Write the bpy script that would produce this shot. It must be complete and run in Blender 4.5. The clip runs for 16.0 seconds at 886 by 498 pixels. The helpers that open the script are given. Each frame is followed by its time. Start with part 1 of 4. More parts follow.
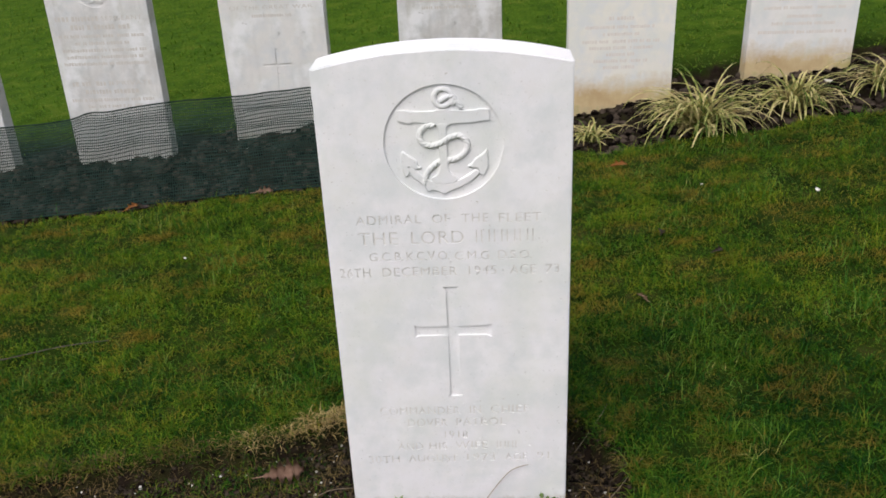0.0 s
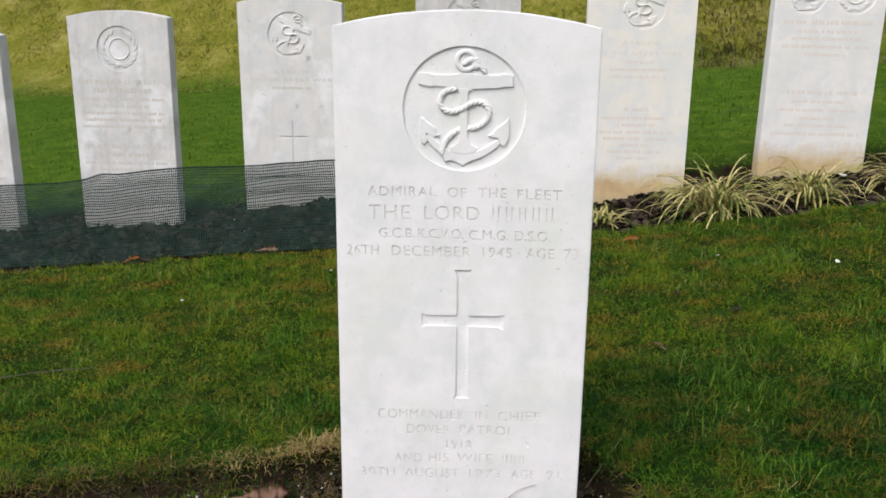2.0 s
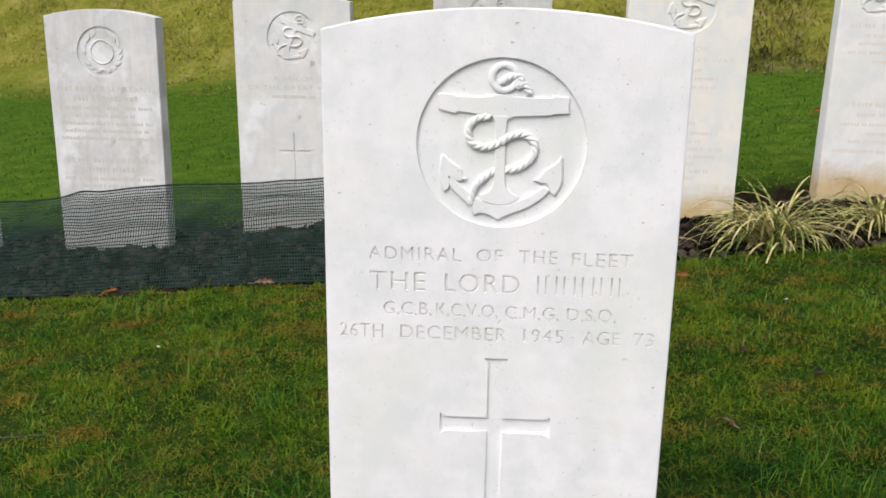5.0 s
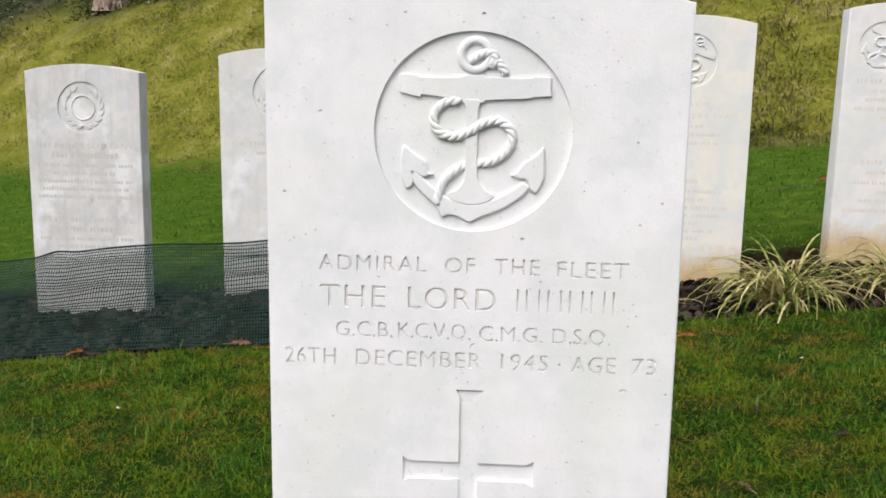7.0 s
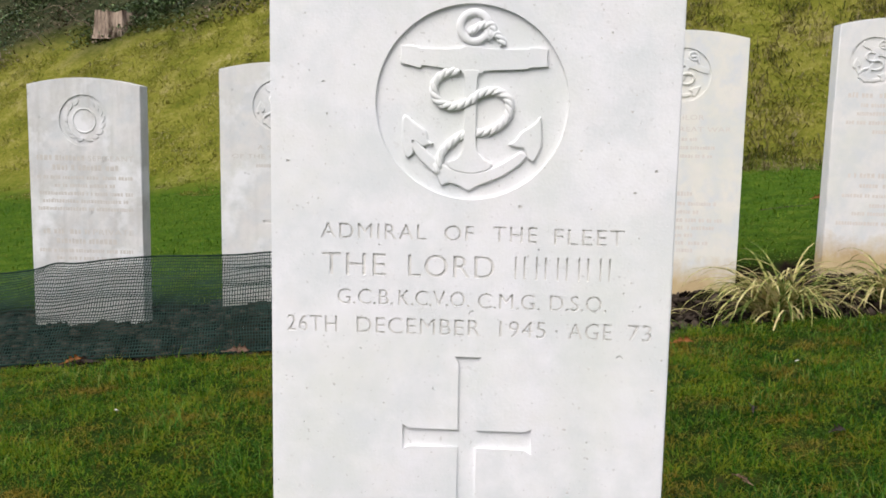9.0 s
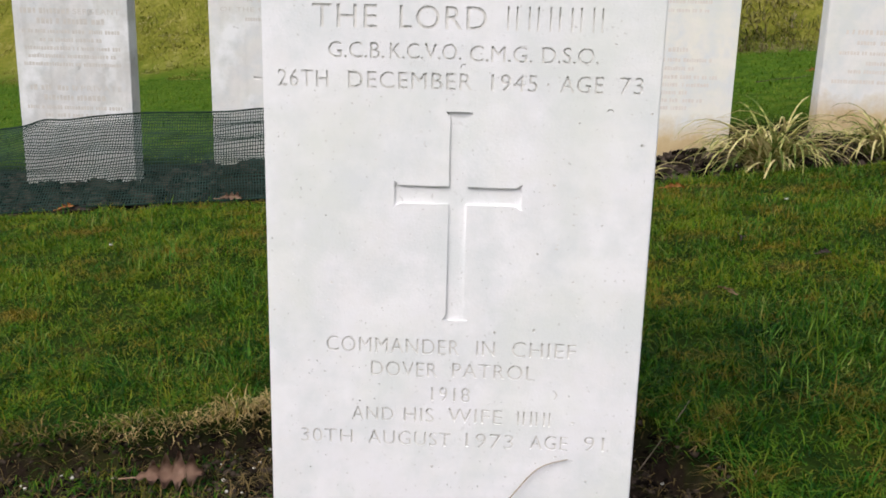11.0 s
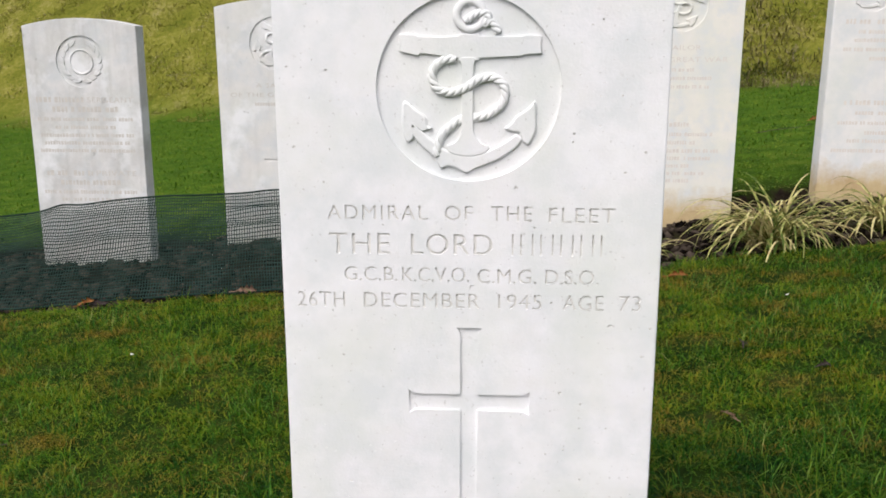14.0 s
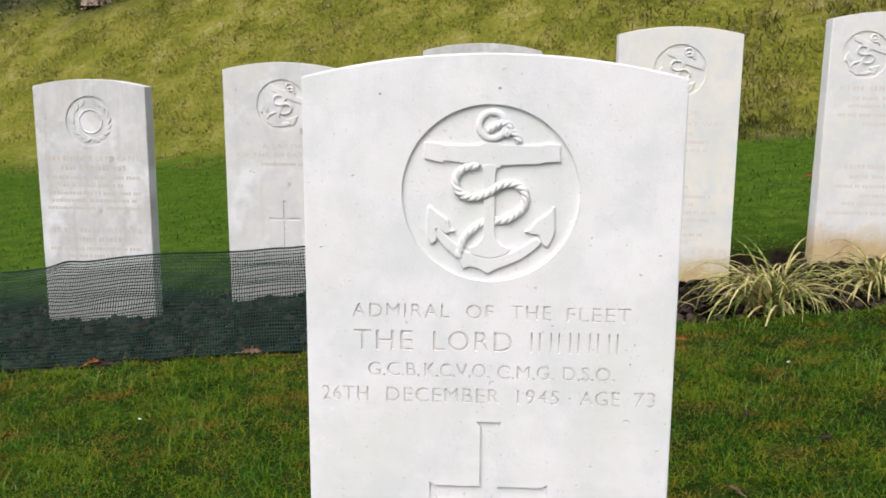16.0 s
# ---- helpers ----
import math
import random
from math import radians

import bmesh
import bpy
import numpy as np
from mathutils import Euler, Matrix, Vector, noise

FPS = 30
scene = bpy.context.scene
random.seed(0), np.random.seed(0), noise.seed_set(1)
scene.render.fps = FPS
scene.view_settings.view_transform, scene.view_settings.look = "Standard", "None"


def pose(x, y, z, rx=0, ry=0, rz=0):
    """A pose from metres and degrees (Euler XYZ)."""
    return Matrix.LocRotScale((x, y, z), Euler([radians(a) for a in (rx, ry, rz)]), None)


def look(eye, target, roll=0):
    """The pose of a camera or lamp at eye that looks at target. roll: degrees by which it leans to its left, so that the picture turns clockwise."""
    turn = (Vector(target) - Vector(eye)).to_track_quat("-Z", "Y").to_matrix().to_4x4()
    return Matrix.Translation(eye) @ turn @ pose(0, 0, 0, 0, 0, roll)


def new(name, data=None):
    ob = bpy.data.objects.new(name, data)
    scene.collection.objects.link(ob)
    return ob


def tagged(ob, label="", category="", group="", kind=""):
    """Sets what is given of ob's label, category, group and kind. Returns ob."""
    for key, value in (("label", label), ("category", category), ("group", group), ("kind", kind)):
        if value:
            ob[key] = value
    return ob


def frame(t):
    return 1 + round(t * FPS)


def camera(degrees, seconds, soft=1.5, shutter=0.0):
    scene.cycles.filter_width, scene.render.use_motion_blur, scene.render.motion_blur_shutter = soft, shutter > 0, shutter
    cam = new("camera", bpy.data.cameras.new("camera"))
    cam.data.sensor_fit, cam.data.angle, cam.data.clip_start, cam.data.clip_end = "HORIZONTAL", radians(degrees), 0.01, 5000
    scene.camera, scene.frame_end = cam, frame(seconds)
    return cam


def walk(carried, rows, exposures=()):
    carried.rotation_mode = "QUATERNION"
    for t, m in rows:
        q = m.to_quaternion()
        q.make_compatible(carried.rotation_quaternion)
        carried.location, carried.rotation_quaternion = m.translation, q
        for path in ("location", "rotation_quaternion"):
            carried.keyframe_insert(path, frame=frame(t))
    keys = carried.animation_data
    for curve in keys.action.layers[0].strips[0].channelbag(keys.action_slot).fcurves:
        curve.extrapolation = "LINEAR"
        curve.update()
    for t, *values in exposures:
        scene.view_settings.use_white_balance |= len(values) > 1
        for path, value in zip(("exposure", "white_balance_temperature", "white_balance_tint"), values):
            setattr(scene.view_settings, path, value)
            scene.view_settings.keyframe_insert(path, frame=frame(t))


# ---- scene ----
cam = camera(53.2, 16.0, soft=1.75)
PATH = [
    (0, (0.054, -1.251, 1.094), (-0.037, 0.554, 0.238), -2.7),
    (0.5, (0.02, -1.213, 0.98), (-0.028, 0.607, 0.15), -0.9),
    (1, (-0.009, -1.215, 0.844), (-0.084, 0.717, 0.333), 0.6),
    (1.5, (0.017, -1.225, 0.808), (-0.093, 0.69, 0.241), -1.0),
    (2, (0.032, -1.279, 0.814), (-0.061, 0.649, 0.289), 0.6),
    (2.5, (0.044, -1.344, 0.826), (-0.055, 0.587, 0.314), 0.5),
    (3, (0.046, -1.321, 0.802), (-0.099, 0.631, 0.393), -0.2),
    (3.5, (0.014, -1.222, 0.765), (-0.116, 0.745, 0.427), -0.9),
    (4, (-0.027, -1.083, 0.865), (-0.137, 0.857, 0.394), -0.5),
    (4.2, (-0.024, -1.046, 0.894), (-0.128, 0.881, 0.369), 0.1),
    (6.3, (0.032, -0.799, 0.635), (-0.101, 1.14, 0.162), 1.1),
    (6.5, (0.033, -0.792, 0.663), (-0.098, 1.154, 0.222), 0.5),
    (7, (0.031, -0.801, 0.702), (-0.109, 1.167, 0.372), 0.9),
    (7.5, (0.032, -0.808, 0.711), (-0.117, 1.169, 0.452), 0.7),
    (8, (0.034, -0.812, 0.685), (-0.111, 1.168, 0.448), 0.9),
    (8.5, (0.03, -0.821, 0.657), (-0.107, 1.157, 0.397), 1.2),
    (9, (0.031, -0.827, 0.646), (-0.103, 1.152, 0.386), 1.0),
    (9.5, (0.026, -0.832, 0.592), (-0.103, 1.143, 0.305), 1.5),
    (10, (0.034, -0.84, 0.548), (-0.085, 1.124, 0.19), 1.7),
    (10.2, (0.034, -0.842, 0.536), (-0.064, 1.118, 0.148), 1.9),
    (12.3, (0.042, -0.87, 0.493), (-0.101, 1.059, -0.017), 0.2),
    (12.5, (0.037, -0.864, 0.511), (-0.091, 1.066, 0.001), 0.6),
    (13, (0.04, -0.857, 0.571), (-0.11, 1.063, 0.035), -0.1),
    (13.5, (0.043, -0.852, 0.635), (-0.107, 1.058, 0.062), -0.4),
    (13.8, (0.037, -0.859, 0.687), (-0.099, 1.064, 0.155), -0.9),
    (14, (0.032, -0.862, 0.716), (-0.098, 1.082, 0.265), -0.1),
    (14.5, (0.028, -0.876, 0.752), (-0.113, 1.074, 0.331), 0.3),
    (15, (0.026, -0.884, 0.782), (-0.119, 1.072, 0.39), 0.2),
    (15.5, (0.022, -0.885, 0.793), (-0.109, 1.075, 0.419), 0.2),
    (16, (0.004, -0.883, 0.781), (-0.112, 1.081, 0.418), 0.3),
]
walk(cam, [(t, look(eye, target, roll)) for t, eye, target, roll in PATH],
     exposures=[(0, -0.39), (0.9, -0.27), (2, -0.19), (3.5, -0.12), (10, -0.14), (12.5, -0.2), (14, -0.12), (16, -0.1)])

# ---- world, sun ----
SUN_ELEVATION, SUN_AZIMUTH = 52.0, 208.0   # degrees; azimuth clockwise from +y
world = bpy.data.worlds.new("overcast_sky")
scene.world = world
world.use_nodes = True
wn = world.node_tree.nodes
wl = world.node_tree.links
sky = wn.new("ShaderNodeTexSky")
sky.sky_type, sky.sun_disc = "NISHITA", False
sky.sun_elevation, sky.sun_rotation = radians(SUN_ELEVATION), radians(SUN_AZIMUTH)
sky.air_density, sky.dust_density, sky.ozone_density = 1.0, 6.0, 0.6
haze = wn.new("ShaderNodeMix")
haze.data_type = "RGBA"
haze.inputs[0].default_value = 0.7
haze.inputs[7].default_value = (7.2, 7.2, 8.1, 1)
wl.new(sky.outputs[0], haze.inputs[6])
wl.new(haze.outputs[2], wn["Background"].inputs[0])
wn["Background"].inputs[1].default_value = 0.166
sun = new("sun", bpy.data.lights.new("sun", "SUN"))
sun.data.energy, sun.data.angle, sun.data.color = 2.95, radians(48), (1.0, 0.97, 0.93)
sa, se = radians(SUN_AZIMUTH), radians(SUN_ELEVATION)
sun.matrix_world = look((20 * math.sin(sa) * math.cos(se), 20 * math.cos(sa) * math.cos(se), 20 * math.sin(se)), (0, 0, 0))


# ---- small tools ----
rng = np.random.default_rng(7)


def lattice(ix, iy, seed):
    h = (ix.astype(np.int64) * 374761393 + iy.astype(np.int64) * 668265263 + seed * 974634777) & 0x7FFFFFFF
    h = ((h ^ (h >> 13)) * 1274126177) & 0x7FFFFFFF
    return ((h ^ (h >> 16)) & 0xFFFF) / 65535.0


def noise2(x, y, size, seed=0):
    """Smooth noise from -1 to 1 with cells of the given size."""
    x, y = np.asarray(x, float) / size, np.asarray(y, float) / size
    ix, iy = np.floor(x), np.floor(y)
    fx, fy = x - ix, y - iy
    fx, fy = fx * fx * (3 - 2 * fx), fy * fy * (3 - 2 * fy)
    a, b = lattice(ix, iy, seed), lattice(ix + 1, iy, seed)
    c, d = lattice(ix, iy + 1, seed), lattice(ix + 1, iy + 1, seed)
    return 2 * ((a * (1 - fx) + b * fx) * (1 - fy) + (c * (1 - fx) + d * fx) * fy) - 1


def ramp(v, a, b):
    s = np.clip((np.asarray(v, float) - a) / (b - a), 0, 1)
    return s * s * (3 - 2 * s)


# ---- the lie of the land ----
def foot_line(x):
    """Where the bank begins behind the second row."""
    return 5.6 - 0.32 * np.clip(x, -9, 6)


def wood_line(x):
    """Where the mown bank ends and the undergrowth begins."""
    return 9.8 - 0.17 * np.clip(x + 5.6, 0, 9) + 0.07 * noise2(x, x * 0, 0.9, 5)


def front_bed(x, y):
    """1 in the soil round the front headstone, 0 on the lawn."""
    n = 0.022 * noise2(x, y, 0.09, 1) + 0.012 * noise2(x, y, 0.035, 2)
    back = y - (0.232 + 0.15 * np.clip(x, -1.6, 0.0))
    end = np.maximum(x - 0.305, (x - 0.235) * 0.75 + (y - 0.15) * 0.6)
    return ramp(-np.maximum(np.maximum(back, end), -0.36 - y) + n, -0.008, 0.012)


def back_bed(x, y):
    """1 in the soil along the second row."""
    n = 0.03 * noise2(x, y, 0.16, 3) + 0.012 * noise2(x, y, 0.05, 4)
    edge = 1.358 + 0.085 * ramp(x, -0.1, 0.4) - 0.025 * np.clip(-x - 0.8, 0, 2)
    return ramp(np.minimum(y - edge, 2.02 - y) + n, -0.01, 0.02)


def land(x, y):
    x, y = np.asarray(x, float), np.asarray(y, float)
    xc = np.clip(x, -9, 7)
    z = 0.03 + 0.078 * xc + 0.06 * np.clip(y, -3, 2) + 0.035 * np.clip(y - 2, 0, 9)
    z = z + 0.02 * np.clip(x, 0, 1.5) * np.clip(y, 0, 1.8)
    up = np.clip(y - foot_line(x), 0, 40)
    bank = np.where(up < 0.6, up * up * 0.60, 0.216 + 0.72 * (up - 0.6))
    # unseen rise added at the right to block sky from the stones' right sides
    side = np.clip(x - 4.9, 0, 12)
    bank = np.maximum(bank, 0.75 * side * ramp(side, 0, 1.2))
    bank = np.where(bank > 7, 7 + 0.02 * (bank - 7), bank)
    z = z + bank
    z = z + 0.012 * noise2(x, y, 0.45, 6) + ramp(up, 0.3, 1.5) * (0.03 * noise2(x, y, 0.7, 7) + 0.018 * noise2(x, y, 0.26, 8) + 0.012 * noise2(x, y, 0.1, 14))
    soil = np.maximum(front_bed(x, y), back_bed(x, y))
    z = z - soil * (0.046 + 0.008 * noise2(x, y, 0.11, 9) + 0.006 * noise2(x, y, 0.03, 10))
    z = z + (0.026 + 0.039 * ramp(x, -1.1, -0.75)) * back_bed(x, y) * ramp(y, 1.46, 1.74) * ramp(-x, -0.3, 0.5)
    wood = ramp(y - wood_line(x), -0.05, 0.3)
    return z + wood * (0.05 + 0.10 * noise2(x, y, 0.5, 11))


def land_at(x, y):
    return float(land(np.array([x]), np.array([y]))[0])


# ---- materials ----
def material(name, rough=0.8, bump=0.0, bump_scale=200.0, bump_distance=0.002):
    """A node material; returns it with its tree, shader and object coordinates."""
    m = bpy.data.materials.new(name)
    m.use_nodes = True
    nt = m.node_tree
    bsdf = nt.nodes["Principled BSDF"]
    bsdf.inputs["Roughness"].default_value = rough
    co = nt.nodes.new("ShaderNodeTexCoord").outputs["Object"]
    if bump:
        n = noise_node(nt, co, bump_scale, 6)
        b = nt.nodes.new("ShaderNodeBump")
        b.inputs["Strength"].default_value, b.inputs["Distance"].default_value = bump, bump_distance
        nt.links.new(n, b.inputs["Height"])
        nt.links.new(b.outputs[0], bsdf.inputs["Normal"])
    return m, nt, bsdf, co


def noise_node(nt, co, scale, detail=4, rough=0.6):
    n = nt.nodes.new("ShaderNodeTexNoise")
    n.inputs["Scale"].default_value, n.inputs["Detail"].default_value = scale, detail
    n.inputs["Roughness"].default_value = rough
    nt.links.new(co, n.inputs["Vector"])
    return n.outputs["Fac"]


def ramp_node(nt, fac, stops):
    r = nt.nodes.new("ShaderNodeValToRGB")
    while len(r.color_ramp.elements) < len(stops):
        r.color_ramp.elements.new(0.5)
    for e, (p, c) in zip(r.color_ramp.elements, stops):
        e.position = p
        e.color = (*c, 1) if len(c) == 3 else c
    nt.links.new(fac, r.inputs[0])
    return r.outputs[0]


def mix_node(nt, fac, a, b, blend="MIX"):
    m = nt.nodes.new("ShaderNodeMix")
    m.data_type, m.blend_type = "RGBA", blend
    for s, v in ((m.inputs[0], fac), (m.inputs[6], a), (m.inputs[7], b)):
        if isinstance(v, bpy.types.NodeSocket):
            nt.links.new(v, s)
        elif isinstance(v, (int, float)):
            s.default_value = v
        else:
            s.default_value = (*v, 1)
    return m.outputs[2]


def math_node(nt, op, a, b=0.0):
    m = nt.nodes.new("ShaderNodeMath")
    m.operation, m.use_clamp = op, op in ("MULTIPLY", "ADD")
    for s, v in ((m.inputs[0], a), (m.inputs[1], b)):
        if isinstance(v, bpy.types.NodeSocket):
            nt.links.new(v, s)
        else:
            s.default_value = v
    return m.outputs[0]


def grey(v):
    return (v, v, v)


def stone_material(name, light, warm, stain=0.0, grime=0.0, pits=0.5):
    """Portland stone: pale, faintly mottled, pitted; stain: earth and algae splashed up from the bed; grime: grey weathering."""
    m, nt, bsdf, co = material(name, 0.85)
    base = ramp_node(nt, noise_node(nt, co, 9, 6), [(0.3, (light * 0.93, light * 0.92, light * (0.95 - warm))), (0.7, (light, light * (0.99 - 0.3 * warm), light * (1.0 - warm)))])
    blotch = ramp_node(nt, noise_node(nt, co, 34, 5), [(0.42, grey(0.0)), (0.7, grey(0.34))])
    base = mix_node(nt, blotch, base, (light * 0.85, light * 0.84, light * 0.82))
    cloud = ramp_node(nt, noise_node(nt, co, 12, 7, 0.62), [(0.44, grey(0.0)), (0.60, grey(1.0))])
    base = mix_node(nt, cloud, base, (light * 0.84, light * 0.86, light * 0.875))
    pink = ramp_node(nt, noise_node(nt, co, 15, 3), [(0.5, grey(0.0)), (0.8, grey(0.45))])
    base = mix_node(nt, pink, base, (light * 0.97, light * 0.93, light * 0.93))
    algae = ramp_node(nt, noise_node(nt, co, 5.2, 5, 0.6), [(0.47, grey(0.0)), (0.66, grey(0.55))])
    base = mix_node(nt, algae, base, (light * 0.86, light * 0.88, light * 0.81))
    speck = ramp_node(nt, noise_node(nt, co, 230, 2, 0.4), [(0.685, grey(0.0)), (0.74, grey(pits))])
    base = mix_node(nt, speck, base, (0.33, 0.31, 0.29))
    dab = ramp_node(nt, noise_node(nt, co, 120, 3, 0.5), [(0.66, grey(0.0)), (0.73, grey(pits * 0.9))])
    base = mix_node(nt, dab, base, (light * 0.66, light * 0.65, light * 0.64))
    sep = nt.nodes.new("ShaderNodeSeparateXYZ")
    nt.links.new(co, sep.inputs[0])
    z = sep.outputs[2]
    if grime:
        g = ramp_node(nt, noise_node(nt, co, 7, 7, 0.7), [(0.44, grey(0.0)), (0.72, grey(grime))])
        streak = nt.nodes.new("ShaderNodeMapping")
        streak.inputs["Scale"].default_value = (38, 38, 3)
        nt.links.new(co, streak.inputs[0])
        s = ramp_node(nt, noise_node(nt, streak.outputs[0], 1.0, 5), [(0.5, grey(0.0)), (0.75, grey(grime * 0.8))])
        base = mix_node(nt, g, base, (0.36, 0.35, 0.33))
        base = mix_node(nt, s, base, (0.42, 0.41, 0.38))
        clean = ramp_node(nt, noise_node(nt, co, 5.5, 5, 0.6), [(0.52, grey(0.0)), (0.62, grey(0.75))])
        base = mix_node(nt, clean, base, (0.80, 0.80, 0.82))
        lichen = ramp_node(nt, noise_node(nt, co, 24, 3, 0.6), [(0.665, grey(0.0)), (0.73, grey(0.6))])
        base = mix_node(nt, lichen, base, (0.30, 0.29, 0.27))
    if stain:
        edge = math_node(nt, "ADD", math_node(nt, "MULTIPLY", z, 4.2), math_node(nt, "MULTIPLY", noise_node(nt, co, 13, 6, 0.7), 0.62))
        f = ramp_node(nt, edge, [(0.50, grey(stain)), (0.80, grey(0.0))])
        tint = ramp_node(nt, noise_node(nt, co, 8, 4), [(0.38, (0.48, 0.35, 0.19)), (0.52, (0.56, 0.44, 0.25)), (0.66, (0.40, 0.36, 0.13))])
        base = mix_node(nt, f, base, tint)
    foot = math_node(nt, "ADD", math_node(nt, "MULTIPLY", z, 24.0), math_node(nt, "MULTIPLY", noise_node(nt, co, 28, 6, 0.7), 1.3))
    base = mix_node(nt, ramp_node(nt, foot, [(0.50, grey(0.45)), (0.82, grey(0.0))]), base, (0.36, 0.33, 0.22))
    nt.links.new(base, bsdf.inputs["Base Color"])
    h = math_node(nt, "ADD", math_node(nt, "MULTIPLY", noise_node(nt, co, 320, 3), 0.7), math_node(nt, "MULTIPLY", noise_node(nt, co, 60, 4), 0.8))
    h = mix_node(nt, speck, h, grey(0.1))
    h = mix_node(nt, dab, h, grey(-0.4))
    b = nt.nodes.new("ShaderNodeBump")
    b.inputs["Strength"].default_value, b.inputs["Distance"].default_value = 0.32, 0.0013
    nt.links.new(h, b.inputs["Height"])
    nt.links.new(b.outputs[0], bsdf.inputs["Normal"])
    return m


def blade_material(name, palette, straw, straw_amount, patch=3.0, dark=0.5):
    """Grass: hue by patches of the ground and from blade to blade, some of it dead straw."""
    m, nt, bsdf, co = material(name, 0.6)
    bsdf.inputs["Specular IOR Level"].default_value = 0.12
    isl = nt.nodes.new("ShaderNodeNewGeometry").outputs["Random Per Island"]
    big = math_node(nt, "ADD", math_node(nt, "MULTIPLY", noise_node(nt, co, patch, 5, 0.65), 0.75), math_node(nt, "MULTIPLY", noise_node(nt, co, patch * 6, 3), 0.25))
    col = ramp_node(nt, math_node(nt, "ADD", math_node(nt, "MULTIPLY", big, 0.8), math_node(nt, "MULTIPLY", isl, 0.24)),
                    [(0.42, palette[0]), (0.52, palette[1]), (0.63, palette[2])])
    wide = nt.nodes.new("ShaderNodeMapping")
    wide.inputs["Scale"].default_value = (0.55, 1.5, 1.0)
    nt.links.new(co, wide.inputs[0])
    dry = math_node(nt, "ADD", math_node(nt, "MULTIPLY", noise_node(nt, wide.outputs[0], patch * 1.9, 6, 0.68), 0.9), math_node(nt, "MULTIPLY", isl, 0.13))
    col = mix_node(nt, ramp_node(nt, dry, [(0.56 - straw_amount, grey(0.0)), (0.68 - straw_amount, grey(0.85))]), col, straw)
    nt.links.new(col, bsdf.inputs["Base Color"])
    tr = nt.nodes.new("ShaderNodeBsdfTranslucent")
    nt.links.new(col, tr.inputs[0])
    mx = nt.nodes.new("ShaderNodeMixShader")
    mx.inputs[0].default_value = 0.22
    nt.links.new(bsdf.outputs[0], mx.inputs[1])
    nt.links.new(tr.outputs[0], mx.inputs[2])
    nt.links.new(mx.outputs[0], nt.nodes["Material Output"].inputs[0])
    return m


def simple_material(name, a, b, scale=20.0, rough=0.8, bump=0.4, distance=0.002, per_piece=0.0, gloss=0.25):
    """Two colours mottled at one scale with relief; per_piece: share of change from piece to piece."""
    m, nt, bsdf, co = material(name, rough, bump, scale * 4, distance)
    bsdf.inputs["Specular IOR Level"].default_value = gloss
    fac = noise_node(nt, co, scale, 6)
    if per_piece:
        isl = nt.nodes.new("ShaderNodeNewGeometry").outputs["Random Per Island"]
        fac = math_node(nt, "ADD", math_node(nt, "MULTIPLY", fac, 1 - per_piece), math_node(nt, "MULTIPLY", isl, per_piece))
    nt.links.new(ramp_node(nt, fac, [(0.32, a), (0.68, b)]), bsdf.inputs["Base Color"])
    return m


def bark_material(name, a, b):
    """Bark split into upright strips."""
    m, nt, bsdf, co = material(name, 0.95)
    strip = nt.nodes.new("ShaderNodeMapping")
    strip.inputs["Scale"].default_value = (22, 22, 2.5)
    nt.links.new(co, strip.inputs[0])
    f = noise_node(nt, strip.outputs[0], 1.0, 6, 0.65)
    nt.links.new(ramp_node(nt, f, [(0.4, a), (0.6, b)]), bsdf.inputs["Base Color"])
    bp = nt.nodes.new("ShaderNodeBump")
    bp.inputs["Strength"].default_value, bp.inputs["Distance"].default_value = 1.0, 0.03
    nt.links.new(f, bp.inputs["Height"])
    nt.links.new(bp.outputs[0], bsdf.inputs["Normal"])
    return m


